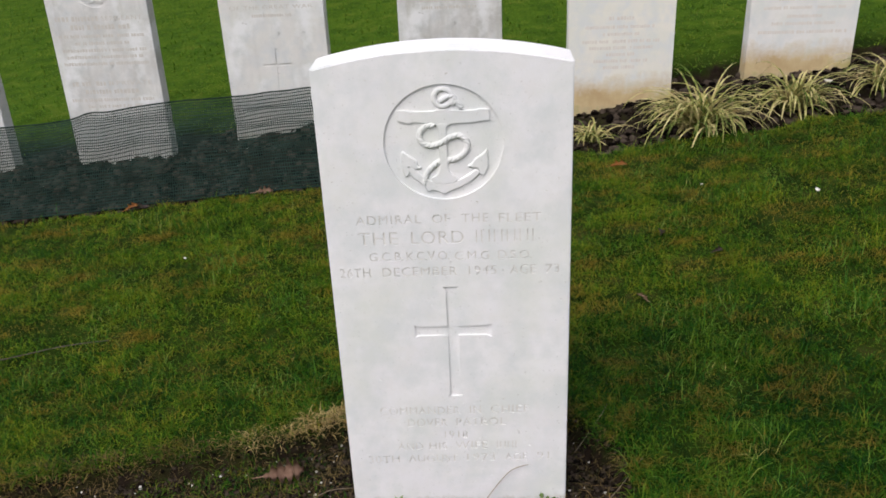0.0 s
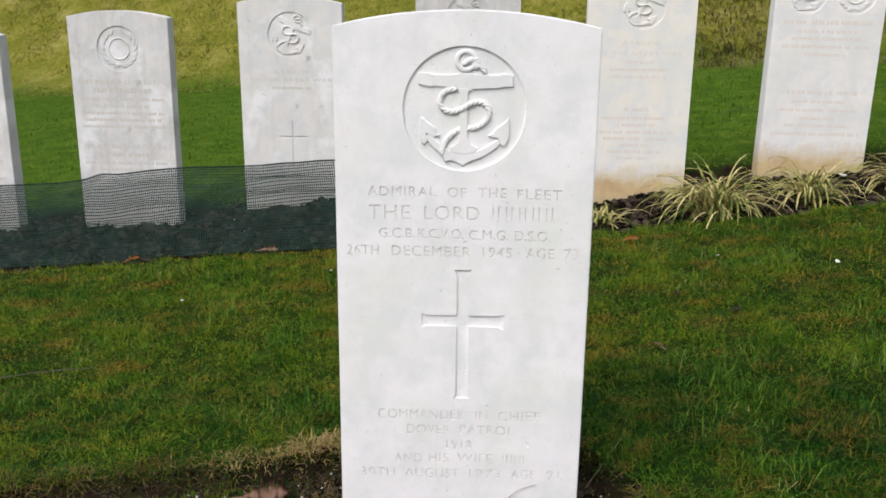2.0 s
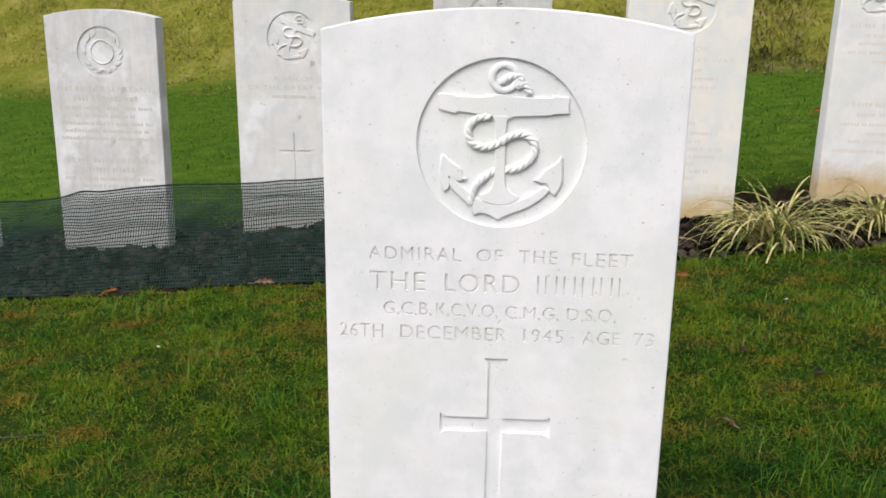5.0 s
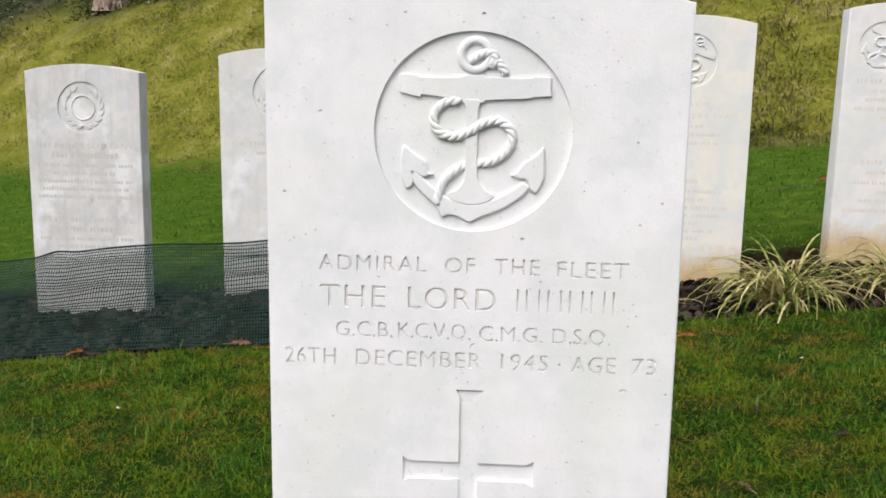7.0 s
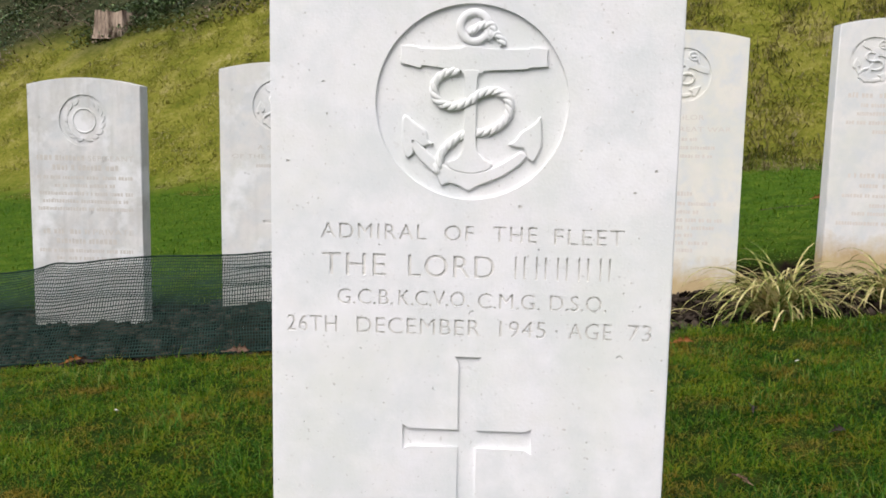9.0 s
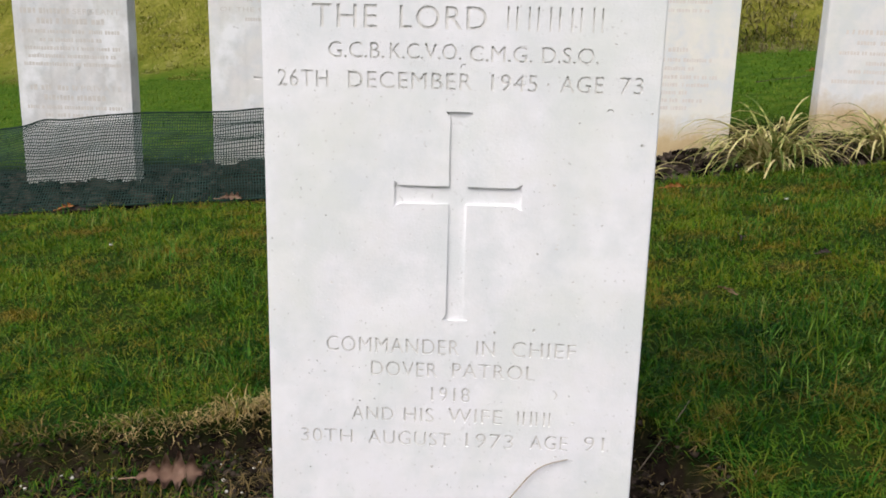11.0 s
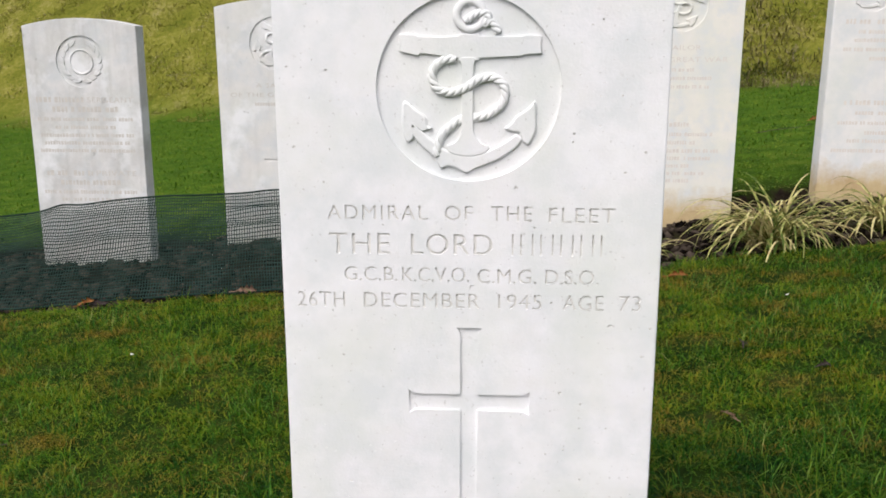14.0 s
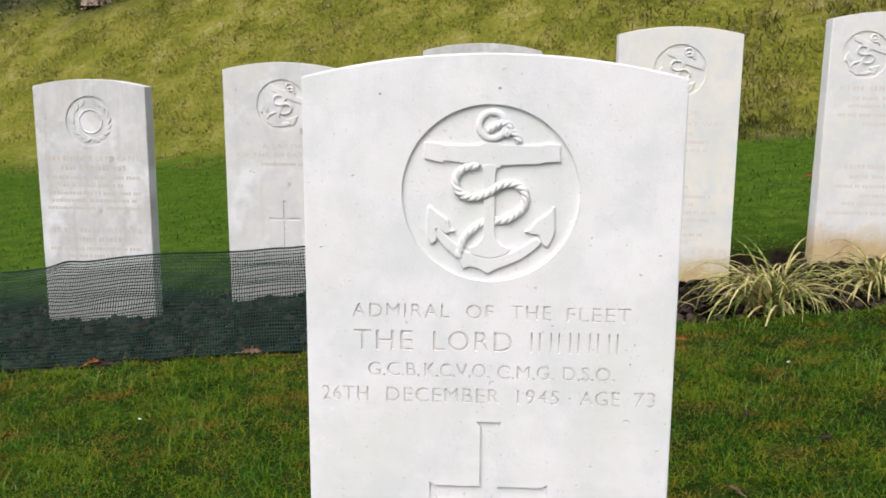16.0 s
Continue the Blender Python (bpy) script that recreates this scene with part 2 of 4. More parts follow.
def ground_material():
    m, nt, bsdf, co = material("turf_and_soil", 1.0, 0.8, 90, 0.01)
    bsdf.inputs["Specular IOR Level"].default_value = 0.05
    def attribute(name):
        a = nt.nodes.new("ShaderNodeAttribute")
        a.attribute_name = name
        return a.outputs["Fac"]
    # turf colour darkened to paint the shade in gaps between front blades
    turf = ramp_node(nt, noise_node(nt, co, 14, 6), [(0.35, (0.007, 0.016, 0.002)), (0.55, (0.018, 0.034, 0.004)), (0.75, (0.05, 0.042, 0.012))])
    soil = ramp_node(nt, noise_node(nt, co, 48, 8, 0.7), [(0.3, (0.007, 0.005, 0.0035)), (0.55, (0.017, 0.012, 0.0085)), (0.8, (0.05, 0.037, 0.026))])
    moss = ramp_node(nt, noise_node(nt, co, 11, 6, 0.7), [(0.5, grey(0.0)), (0.68, grey(0.55))])
    soil = mix_node(nt, moss, soil, (0.025, 0.03, 0.006))
    tuft = math_node(nt, "ADD", math_node(nt, "MULTIPLY", noise_node(nt, co, 3, 5, 0.6), 0.45), math_node(nt, "MULTIPLY", noise_node(nt, co, 26, 6, 0.75), 0.55))
    bank = ramp_node(nt, tuft, [(0.36, (0.075, 0.088, 0.011)), (0.46, (0.122, 0.130, 0.017)), (0.54, (0.18, 0.172, 0.031)), (0.66, (0.29, 0.25, 0.11))])
    wood = ramp_node(nt, noise_node(nt, co, 6, 8, 0.7), [(0.35, (0.014, 0.020, 0.009)), (0.55, (0.045, 0.05, 0.024)), (0.75, (0.11, 0.08, 0.05))])
    # ground behind the row painted lighter, to soften the dark gaps there
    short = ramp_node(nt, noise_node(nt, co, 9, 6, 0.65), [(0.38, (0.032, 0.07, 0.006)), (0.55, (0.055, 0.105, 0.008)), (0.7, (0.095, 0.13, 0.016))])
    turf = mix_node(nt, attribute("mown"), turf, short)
    col = mix_node(nt, attribute("bank"), turf, bank)
    col = mix_node(nt, attribute("wood"), col, wood)
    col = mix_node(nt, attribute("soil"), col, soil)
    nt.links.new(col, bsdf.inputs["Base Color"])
    return m


M_MAIN = stone_material("white_portland_stone", 0.86, -0.012, 0.0, 0.0, 0.3)
M_ROW = [stone_material("weathered_stone_a", 0.70, 0.03, 0.15, 0.35),
         stone_material("weathered_stone_b", 0.70, 0.03, 0.1, 0.6),
         stone_material("weathered_stone_c", 0.72, 0.05, 0.1, 0.22),
         stone_material("weathered_stone_d", 0.66, 0.03, 0.1, 0.9),
         stone_material("cream_stone_e", 0.79, 0.11, 1.0, 0.0, 0.2),
         stone_material("cream_stone_f", 0.78, 0.035, 1.0, 0.0, 0.2)]
M_LETTER = simple_material("incised_stone", (0.50, 0.475, 0.445), (0.60, 0.57, 0.53), 60)
M_LETTER_PALE = simple_material("incised_cream_stone", (0.62, 0.575, 0.54), (0.71, 0.665, 0.62), 60)
# shade inside cut letters and pits, put into a darker stone colour
M_GROOVE = simple_material("shaded_letter_floors", (0.66, 0.645, 0.62), (0.77, 0.755, 0.73), 45)
M_GROUND = ground_material()
M_LAWN = blade_material("lawn_grass", [(0.014, 0.060, 0.002), (0.056, 0.142, 0.004), (0.165, 0.20, 0.010)], (0.225, 0.15, 0.02), 0.038, 5.0)
M_TUFT = blade_material("lush_tufts", [(0.018, 0.085, 0.006), (0.050, 0.155, 0.012), (0.135, 0.225, 0.032)], (0.33, 0.27, 0.09), -0.02, 9.0)
M_DARK_TURF = blade_material("dark_edge_turf", [(0.004, 0.030, 0.002), (0.018, 0.085, 0.003), (0.088, 0.150, 0.009)], (0.17, 0.11, 0.018), 0.018, 7.0)
M_EDGE = blade_material("dry_edge_grass", [(0.02, 0.03, 0.006), (0.065, 0.05, 0.016), (0.17, 0.12, 0.045)], (0.24, 0.155, 0.055), 0.02, 6.0)
M_STRAW = blade_material("bleached_straw", [(0.20, 0.145, 0.05), (0.37, 0.27, 0.11), (0.52, 0.40, 0.19)], (0.36, 0.24, 0.08), 0.04, 8.0)
M_FAR = blade_material("lawn_behind", [(0.04, 0.115, 0.006), (0.068, 0.15, 0.008), (0.13, 0.19, 0.016)], (0.17, 0.17, 0.035), -0.05, 1.4)
M_BANK = blade_material("mossy_bank_grass", [(0.10, 0.122, 0.014), (0.178, 0.178, 0.026), (0.27, 0.24, 0.07)], (0.36, 0.31, 0.18), 0.03, 2.2)
M_TANGLE = blade_material("rough_tangle", [(0.018, 0.032, 0.006), (0.075, 0.075, 0.018), (0.20, 0.16, 0.075)], (0.30, 0.25, 0.16), 0.03, 3.0)
M_SEDGE = blade_material("variegated_sedge", [(0.07, 0.12, 0.02), (0.38, 0.37, 0.12), (0.68, 0.62, 0.30)], (0.46, 0.33, 0.17), 0.04, 30)
M_NET = simple_material("green_plastic_netting", (0.0075, 0.0185, 0.0145), (0.020, 0.040, 0.033), 14, 0.6, 0.1, gloss=0.05)
M_OAK = simple_material("dry_oak_leaf", (0.22, 0.125, 0.085), (0.36, 0.225, 0.16), 60, 0.7)
M_RUST = simple_material("rust_leaf", (0.3, 0.1, 0.03), (0.46, 0.2, 0.06), 60, 0.7)
M_BROWN = simple_material("brown_leaf", (0.24, 0.14, 0.085), (0.40, 0.25, 0.155), 60, 0.7)
M_WEED = simple_material("weed_green", (0.05, 0.095, 0.025), (0.14, 0.19, 0.06), 90, 0.6)
M_STALK = simple_material("bleached_stalk", (0.26, 0.21, 0.165), (0.42, 0.36, 0.29), 80, 0.8)
M_DARKLEAF = simple_material("rotten_leaf", (0.05, 0.035, 0.03), (0.1, 0.075, 0.07), 60, 0.6)
M_TWIG = simple_material("dry_stalk", (0.13, 0.10, 0.07), (0.24, 0.19, 0.14), 80, 0.8)
M_PALE = simple_material("pale_chips", (0.5, 0.47, 0.42), (0.75, 0.72, 0.68), 80, 0.8)
M_CRUMB = simple_material("soil_crumbs", (0.005, 0.004, 0.003), (0.05, 0.038, 0.029), 40, 1.0, 0.6, 0.002, 0.75, 0.05)
M_CLOD = simple_material("soil_clods", (0.003, 0.002, 0.0015), (0.07, 0.054, 0.042), 40, 1.0, 0.6, 0.003, 0.75, 0.05)
M_SEEDLING = simple_material("seedling_green", (0.16, 0.26, 0.06), (0.28, 0.38, 0.12), 90, 0.5)
M_IVY = simple_material("ivy_leaves", (0.018, 0.042, 0.012), (0.10, 0.15, 0.05), 3, 0.4, 0.2, 0.002, 0.6, 0.5)
M_LITTER = simple_material("leaf_litter", (0.06, 0.045, 0.03), (0.2, 0.155, 0.11), 3, 0.8, 0.2, 0.002, 0.7)
M_BARK = bark_material("weathered_bark", (0.06, 0.035, 0.025), (0.42, 0.32, 0.25))
M_TRUNK = simple_material("dark_bark", (0.02, 0.016, 0.012), (0.09, 0.07, 0.055), 9, 0.9, 0.9, 0.02)


# ---- mesh tools ----
def fast_mesh(name, verts, faces, size, mat, smooth=False):
    """An object from arrays: verts (n, 3); faces (m, size)."""
    me = bpy.data.meshes.new(name)
    me.vertices.add(len(verts))
    me.vertices.foreach_set("co", np.ascontiguousarray(verts, np.float32).ravel())
    me.loops.add(faces.size)
    me.loops.foreach_set("vertex_index", np.ascontiguousarray(faces, np.int32).ravel())
    me.polygons.add(len(faces))
    me.polygons.foreach_set("loop_start", np.arange(0, faces.size, size, dtype=np.int32))
    if smooth:
        me.polygons.foreach_set("use_smooth", np.ones(len(faces), bool))
    me.update(calc_edges=True)
    me.materials.append(mat)
    return new(name, me)


def part(name, bm, mat, parent=None, label="", smooth=False):
    """Links a bmesh as one mesh object under a thing or a part."""
    me = bpy.data.meshes.new(name)
    bmesh.ops.recalc_face_normals(bm, faces=bm.faces)
    if smooth:
        for f in bm.faces:
            f.smooth = True
    bm.to_mesh(me)
    bm.free()
    me.materials.append(mat)
    ob = new(name, me)
    ob.parent = parent
    return tagged(ob, label)


def thing(name, m, label, category, group="", kind=""):
    ob = new(name)
    ob.empty_display_size = 0.05
    ob.matrix_world = m
    return tagged(ob, label, category, group, kind)


def prism(bm, pts, y0, y1):
    """A closed outline of (x, z) extruded from y0 to y1."""
    a = [bm.verts.new((x, y0, z)) for x, z in pts]
    b = [bm.verts.new((x, y1, z)) for x, z in pts]
    bm.faces.new(a)
    bm.faces.new(b[::-1])
    for i in range(len(pts)):
        j = (i + 1) % len(pts)
        bm.faces.new((a[i], b[i], b[j], a[j]))
    return bm


def tube(bm, path, radii, sides=8, flat=1.0):
    """A tube along points; flat squeezes it in y."""
    rings = []
    for i, p in enumerate(path):
        p = Vector(p)
        d = (Vector(path[min(i + 1, len(path) - 1)]) - Vector(path[max(i - 1, 0)])).normalized()
        side = d.cross(Vector((0, 1, 0)))
        if side.length < 1e-3:
            side = d.cross(Vector((1, 0, 0)))
        side.normalize()
        other = d.cross(side).normalized()
        r = radii[i] if isinstance(radii, (list, tuple)) else radii
        rings.append([bm.verts.new(p + side * r * math.cos(a) + other * r * flat * math.sin(a)) for a in (2 * math.pi * k / sides for k in range(sides))])
    for a, b in zip(rings, rings[1:]):
        for k in range(sides):
            bm.faces.new((a[k], a[(k + 1) % sides], b[(k + 1) % sides], b[k]))
    bm.faces.new(rings[0][::-1])
    bm.faces.new(rings[-1])
    return bm


def smooth_path(pts, steps=6):
    """Catmull-Rom through the points."""
    out, n = [], len(pts)
    for i in range(n - 1):
        p = [Vector(pts[max(0, min(n - 1, i + k))]) for k in (-1, 0, 1, 2)]
        for s in range(steps):
            t = s / steps
            out.append(0.5 * (2 * p[1] + (p[2] - p[0]) * t + (2 * p[0] - 5 * p[1] + 4 * p[2] - p[3]) * t * t + (3 * p[1] - p[0] - 3 * p[2] + p[3]) * t ** 3))
    return out + [Vector(pts[-1])]


# ---- ground ----
def axis(near, far):
    """Grid lines: fine within near, then growing out to far."""
    lo, hi, step = near
    left, right, s, a, b = [], [], step, lo, hi
    while a > -far:
        s *= 1.22
        a -= s
        left.append(a)
    s = step
    while b < far:
        s *= 1.22 if b > 12 else 1.06
        b += s
        right.append(b)
    return np.array(left[::-1] + list(np.arange(lo, hi, step)) + right)


def build_ground():
    gx, gy = axis((-2.2, 2.0, 0.016), 600), axis((-0.5, 2.2, 0.016), 600)
    X, Y = np.meshgrid(gx, gy)
    Z = land(X, Y)
    nx, ny = len(gx), len(gy)
    verts = np.stack([X, Y, Z], -1).reshape(-1, 3)
    i = (np.arange(ny - 1)[:, None] * nx + np.arange(nx - 1)[None, :]).ravel()
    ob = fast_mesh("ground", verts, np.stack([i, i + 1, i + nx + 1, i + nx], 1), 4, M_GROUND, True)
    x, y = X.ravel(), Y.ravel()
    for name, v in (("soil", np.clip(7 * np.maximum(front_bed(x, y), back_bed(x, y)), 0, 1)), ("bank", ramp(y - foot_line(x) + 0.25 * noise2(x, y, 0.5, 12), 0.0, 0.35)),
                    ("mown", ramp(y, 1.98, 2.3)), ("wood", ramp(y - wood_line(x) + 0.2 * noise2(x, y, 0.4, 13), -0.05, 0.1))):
        at = ob.data.attributes.new(name, "FLOAT", "POINT")
        at.data.foreach_set("value", v.astype(np.float32))
    return tagged(ob, "sloping cemetery lawn with dark soil beds and a mossy bank", "ground", "", "structure")


build_ground()


def scatter(n, x0, x1, y0, y1, keep):
    x, y = rng.uniform(x0, x1, n), rng.uniform(y0, y1, n)
    k = keep(x, y) > rng.uniform(0, 1, n)
    return x[k], y[k]


def blades(name, x, y, length, width, lean, mat, label, sink=0.004, clump=0.0):
    """A sward of tapered, bent blades standing at x, y: one object of kind stuff."""
    n = len(x)
    z = land(x, y) - sink
    az = rng.uniform(0, 2 * np.pi, n) + clump * noise2(x, y, 0.06, 21) * 3
    ln = length * (0.55 + 0.9 * rng.uniform(0, 1, n) ** 1.5) * (1 + 0.6 * min(clump, 1) * noise2(x, y, 0.035, 28))
    w = width * rng.uniform(0.65, 1.25, n)
    tilt = np.clip(np.abs(rng.normal(lean, 0.45, n)), 0.05, 1.55)
    d = np.stack([np.cos(az), np.sin(az)], 1)
    s = np.stack([-d[:, 1], d[:, 0]], 1) * (w / 2)[:, None]
    base = np.stack([x, y], 1)
    m_xy = base + d * (ln * 0.5 * np.sin(tilt * 0.7))[:, None]
    t_xy = base + d * (ln * (0.5 * np.sin(tilt * 0.7) + 0.5 * np.sin(np.minimum(tilt * 1.5, 1.9))))[:, None]
    mz = z + ln * 0.5 * np.cos(tilt * 0.7)
    tz = mz + ln * 0.5 * np.cos(np.minimum(tilt * 1.5, 1.9))
    v = np.empty((n, 6, 3))
    v[:, 0, :2], v[:, 1, :2] = base - s, base + s
    v[:, 2, :2], v[:, 3, :2] = m_xy + s * 0.85, m_xy - s * 0.85
    v[:, 4, :2], v[:, 5, :2] = t_xy + s * 0.15, t_xy - s * 0.15
    v[:, 0, 2], v[:, 1, 2] = z, z
    v[:, 2, 2], v[:, 3, 2] = mz, mz
    v[:, 4, 2], v[:, 5, 2] = tz, tz
    i = np.arange(n)[:, None] * 6
    f = np.concatenate([i + np.array([[0, 1, 2, 3]]), i + np.array([[3, 2, 4, 5]])], 0)
    return tagged(fast_mesh(name, v.reshape(-1, 3), f, 4, mat), label, "grass", "", "stuff")


def on_lawn(x, y):
    return (1 - np.maximum(front_bed(x, y), back_bed(x, y))) ** 2


def patchy(x, y):
    """Thick and thin places in the turf."""
    return np.clip(0.70 + 0.4 * noise2(x, y, 0.13, 22) + 0.42 * noise2(x, y, 0.04, 23), 0.08, 1)


gx, gy = scatter(600000, -1.75, 1.55, -0.3, 1.5, lambda x, y: on_lawn(x, y) * patchy(x, y) * (np.abs(x) < 0.75 + 0.62 * (y + 0.25)) * ((y > 0) | (x > 0.2)))
# picks the blades near the front bed that get the darker green
damp = gy + 0.16 * noise2(gx, gy, 0.2, 26) + 0.1 * noise2(gx, gy, 0.07, 27) + 0.12 * rng.uniform(-1, 1, len(gx)) < 0.36 + 0.08 * gx
blades("lawn_grass", gx[~damp], gy[~damp], 0.024, 0.0018, 1.35, M_LAWN, "short damp green winter lawn with straw patches", clump=1.0)
blades("lawn_grass", gx[damp], gy[damp], 0.030, 0.0018, 1.3, M_DARK_TURF, "longer dark green grass beside the front bed", clump=1.0)
gx, gy = scatter(60000, -1.7, 1.5, -0.3, 1.4, lambda x, y: on_lawn(x, y) * np.clip(0.05 + 0.9 * noise2(x, y, 0.11, 43), 0, 1) * (np.abs(x) < 0.75 + 0.62 * (y + 0.25)) * ((y > 0) | (x > 0.2)))
blades("lawn_grass", gx, gy, 0.042, 0.0017, 0.95, M_TUFT, "longer bright green tufts standing out of the lawn", clump=1.2)
gx, gy = scatter(70000, -4.5, 4.5, -2.6, 7.0, lambda x, y: on_lawn(x, y) * (y < foot_line(x)) * ((np.abs(x) > 0.72 + 0.62 * (y + 0.25)) | (y < -0.28)))
blades("lawn_grass", gx, gy, 0.035, 0.008, 1.0, M_LAWN, "short damp green lawn round the beds")
gx, gy = scatter(62000, -1.7, 0.45, 0.0, 0.38, lambda x, y: 0.9 * ramp(front_bed(x, y + 0.0), 0.0, 0.25) * (1 - 0.85 * ramp(front_bed(x, y - 0.0), 0.7, 1.0)) + 0.7 * (1 - front_bed(x, y)) * ramp(front_bed(x, y - 0.035), 0.2, 1.0))
blades("edge_grass", gx, gy, 0.026, 0.0016, 1.5, M_EDGE, "dry yellowed grass along the cut lawn edge", clump=1.0)
gx, gy = scatter(16000, -0.60, -0.19, 0.10, 0.34, lambda x, y: (1 - front_bed(x, y)) * ramp(front_bed(x, y - 0.04), 0.1, 0.8) * ramp(x, -0.55, -0.25))
blades("edge_grass", gx, gy, 0.028, 0.0015, 1.5, M_STRAW, "bleached straw at the lawn edge beside the headstone", clump=1.0)
gx, gy = scatter(26000, -1.75, 1.6, 1.28, 1.50, lambda x, y: 0.5 * ramp(back_bed(x, y), 0.0, 0.3) * (1 - ramp(back_bed(x, y), 0.6, 1.0)))
blades("edge_grass", gx, gy, 0.028, 0.003, 0.9, M_LAWN, "green grass hanging over the back bed's edge")
gx, gy = scatter(330000, -5.5, 4.2, 1.98, 7.3, lambda x, y: on_lawn(x, y) * (y < foot_line(x) + 0.35) * (np.abs(x) < 0.9 + 0.62 * y) * np.clip(0.9 - 0.07 * y, 0.3, 1))
blades("lawn_grass", gx, gy, 0.022, 0.0046, 1.4, M_FAR, "mown green lawn behind the second row", clump=1.0)
gx, gy = scatter(400000, -7.2, 5.2, 4.6, 10.1, lambda x, y: (y > foot_line(x) + 0.28 * noise2(x, y, 0.35, 24)) * (y < wood_line(x) + 0.1) * (np.abs(x) < 1.0 + 0.62 * y) * np.clip(0.6 + 0.5 * noise2(x, y, 0.22, 25), 0.08, 1))
blades("bank_grass", gx, gy, 0.037, 0.0066, 1.3, M_BANK, "yellow-green mossy rough grass on the bank", clump=1.5)
gx, gy = scatter(60000, 0.2, 5.2, 3.6, 8.2, lambda x, y: (y > foot_line(x) - 0.05) * ramp(x, 0.3, 1.6) * np.clip(0.35 + 0.9 * noise2(x, y, 0.33, 29), 0, 1))
blades("bank_grass", gx, gy, 0.10, 0.0062, 1.25, M_TANGLE, "dull brown and dark green tangle on the bank", clump=1.5)


# ---- headstones ----
def stone_outline(w, shoulder, apex, inset=0.0, bottom=-0.1):
    """Outline of a headstone: straight sides and a flat segmental arch."""
    half, rise = w / 2, apex - shoulder
    r = (half * half + rise * rise) / (2 * rise)
    a = math.asin(half / r)
    arch = [((r - inset) * math.sin(a - 2 * a * k / 28) * (half - inset) / ((r - inset) * math.sin(a)), apex - r + (r - inset) * math.cos(a - 2 * a * k / 28)) for k in range(29)]
    return [(-half + inset, bottom), (half - inset, bottom)] + arch


def text_outlines(body, x0, x1, z0, z1, spacing=1.0):
    """Letter outlines of the built-in font, stretched into the box x0..x1, z0..z1."""
    cu = bpy.data.curves.new("lettering", "FONT")
    cu.body, cu.space_character = body, spacing
    ob = new("lettering", cu)
    dg = bpy.context.evaluated_depsgraph_get()
    flat = ob.evaluated_get(dg).to_curve(dg)
    loops = []
    for sp in flat.splines:
        pts, n = [], len(sp.bezier_points)
        for i in range(n):
            a, b = sp.bezier_points[i], sp.bezier_points[(i + 1) % n]
            straight = (a.handle_right - a.co).length < 1e-5 and (b.handle_left - b.co).length < 1e-5
            for s in range(1 if straight else 5):
                t = s / 5
                p = (1 - t) ** 3 * a.co + 3 * (1 - t) ** 2 * t * a.handle_right + 3 * (1 - t) * t * t * b.handle_left + t ** 3 * b.co
                if not pts or (Vector((p.x, p.y)) - Vector(pts[-1])).length > 1e-4:
                    pts.append((p.x, p.y))
        loops.append(pts)
    ob.evaluated_get(dg).to_curve_clear()
    bpy.data.objects.remove(ob)
    xs = [p[0] for l in loops for p in l]
    zs = [p[1] for l in loops for p in l]
    fx, fz = (x1 - x0) / (max(xs) - min(xs)), (z1 - z0) / (max(zs) - min(zs))
    return [[(x0 + (x - min(xs)) * fx, z0 + (z - min(zs)) * fz) for x, z in l] for l in loops]


def bar(x0, x1, z0, z1):
    return [(x0, z0), (x1, z0), (x1, z1), (x0, z1)]


def word_bars(x0, x1, z0, z1, count, thick=0.0017):
    """A word that is not spelled out: upright bars, two for each letter."""
    step = (x1 - x0) / count
    out = []
    for k in range(count):
        a = x0 + k * step
        out += [bar(a, a + thick, z0, z1), bar(a + 0.42 * step, a + 0.42 * step + thick, z0, z1)]
    return out


def circle(x, z, r, n=72):
    return [(x + r * math.cos(2 * math.pi * k / n), z + r * math.sin(2 * math.pi * k / n)) for k in range(n)]


def latin_cross(x, top, bottom, arm_z, arm_half, half, flare=0.004):
    """A cross with slightly spread ends."""
    h, f = half, flare
    a, b = arm_z - half, arm_z + half
    e = 0.006
    return [(x - h - f, top), (x - h, top - e), (x - h, b), (x - arm_half + e, b), (x - arm_half, b + f), (x - arm_half, a - f), (x - arm_half + e, a), (x - h, a),
            (x - h, bottom + e), (x - h - f, bottom), (x + h + f, bottom), (x + h, bottom + e), (x + h, a), (x + arm_half - e, a), (x + arm_half, a - f),
            (x + arm_half, b + f), (x + arm_half - e, b), (x + h, b), (x + h, top - e), (x + h + f, top)]


def plate(outline, holes, y0, y1):
    """A flat slab layer from y0 to y1 with holes right through it, as a mesh."""
    cu = bpy.data.curves.new("layer", "CURVE")
    cu.dimensions, cu.fill_mode, cu.extrude = "2D", "BOTH", (y1 - y0) / 2
    for loop in [outline] + holes:
        sp = cu.splines.new("POLY")
        sp.points.add(len(loop) - 1)
        for p, (x, z) in zip(sp.points, loop):
            p.co = (x, z, 0, 1)
        sp.use_cyclic_u = True
    ob = new("layer", cu)
    dg = bpy.context.evaluated_depsgraph_get()
    me = bpy.data.meshes.new_from_object(ob.evaluated_get(dg))
    bpy.data.objects.remove(ob)
    me.transform(Matrix.Translation((0, (y0 + y1) / 2, 0)) @ Matrix.Rotation(radians(90), 4, "X"))
    return me


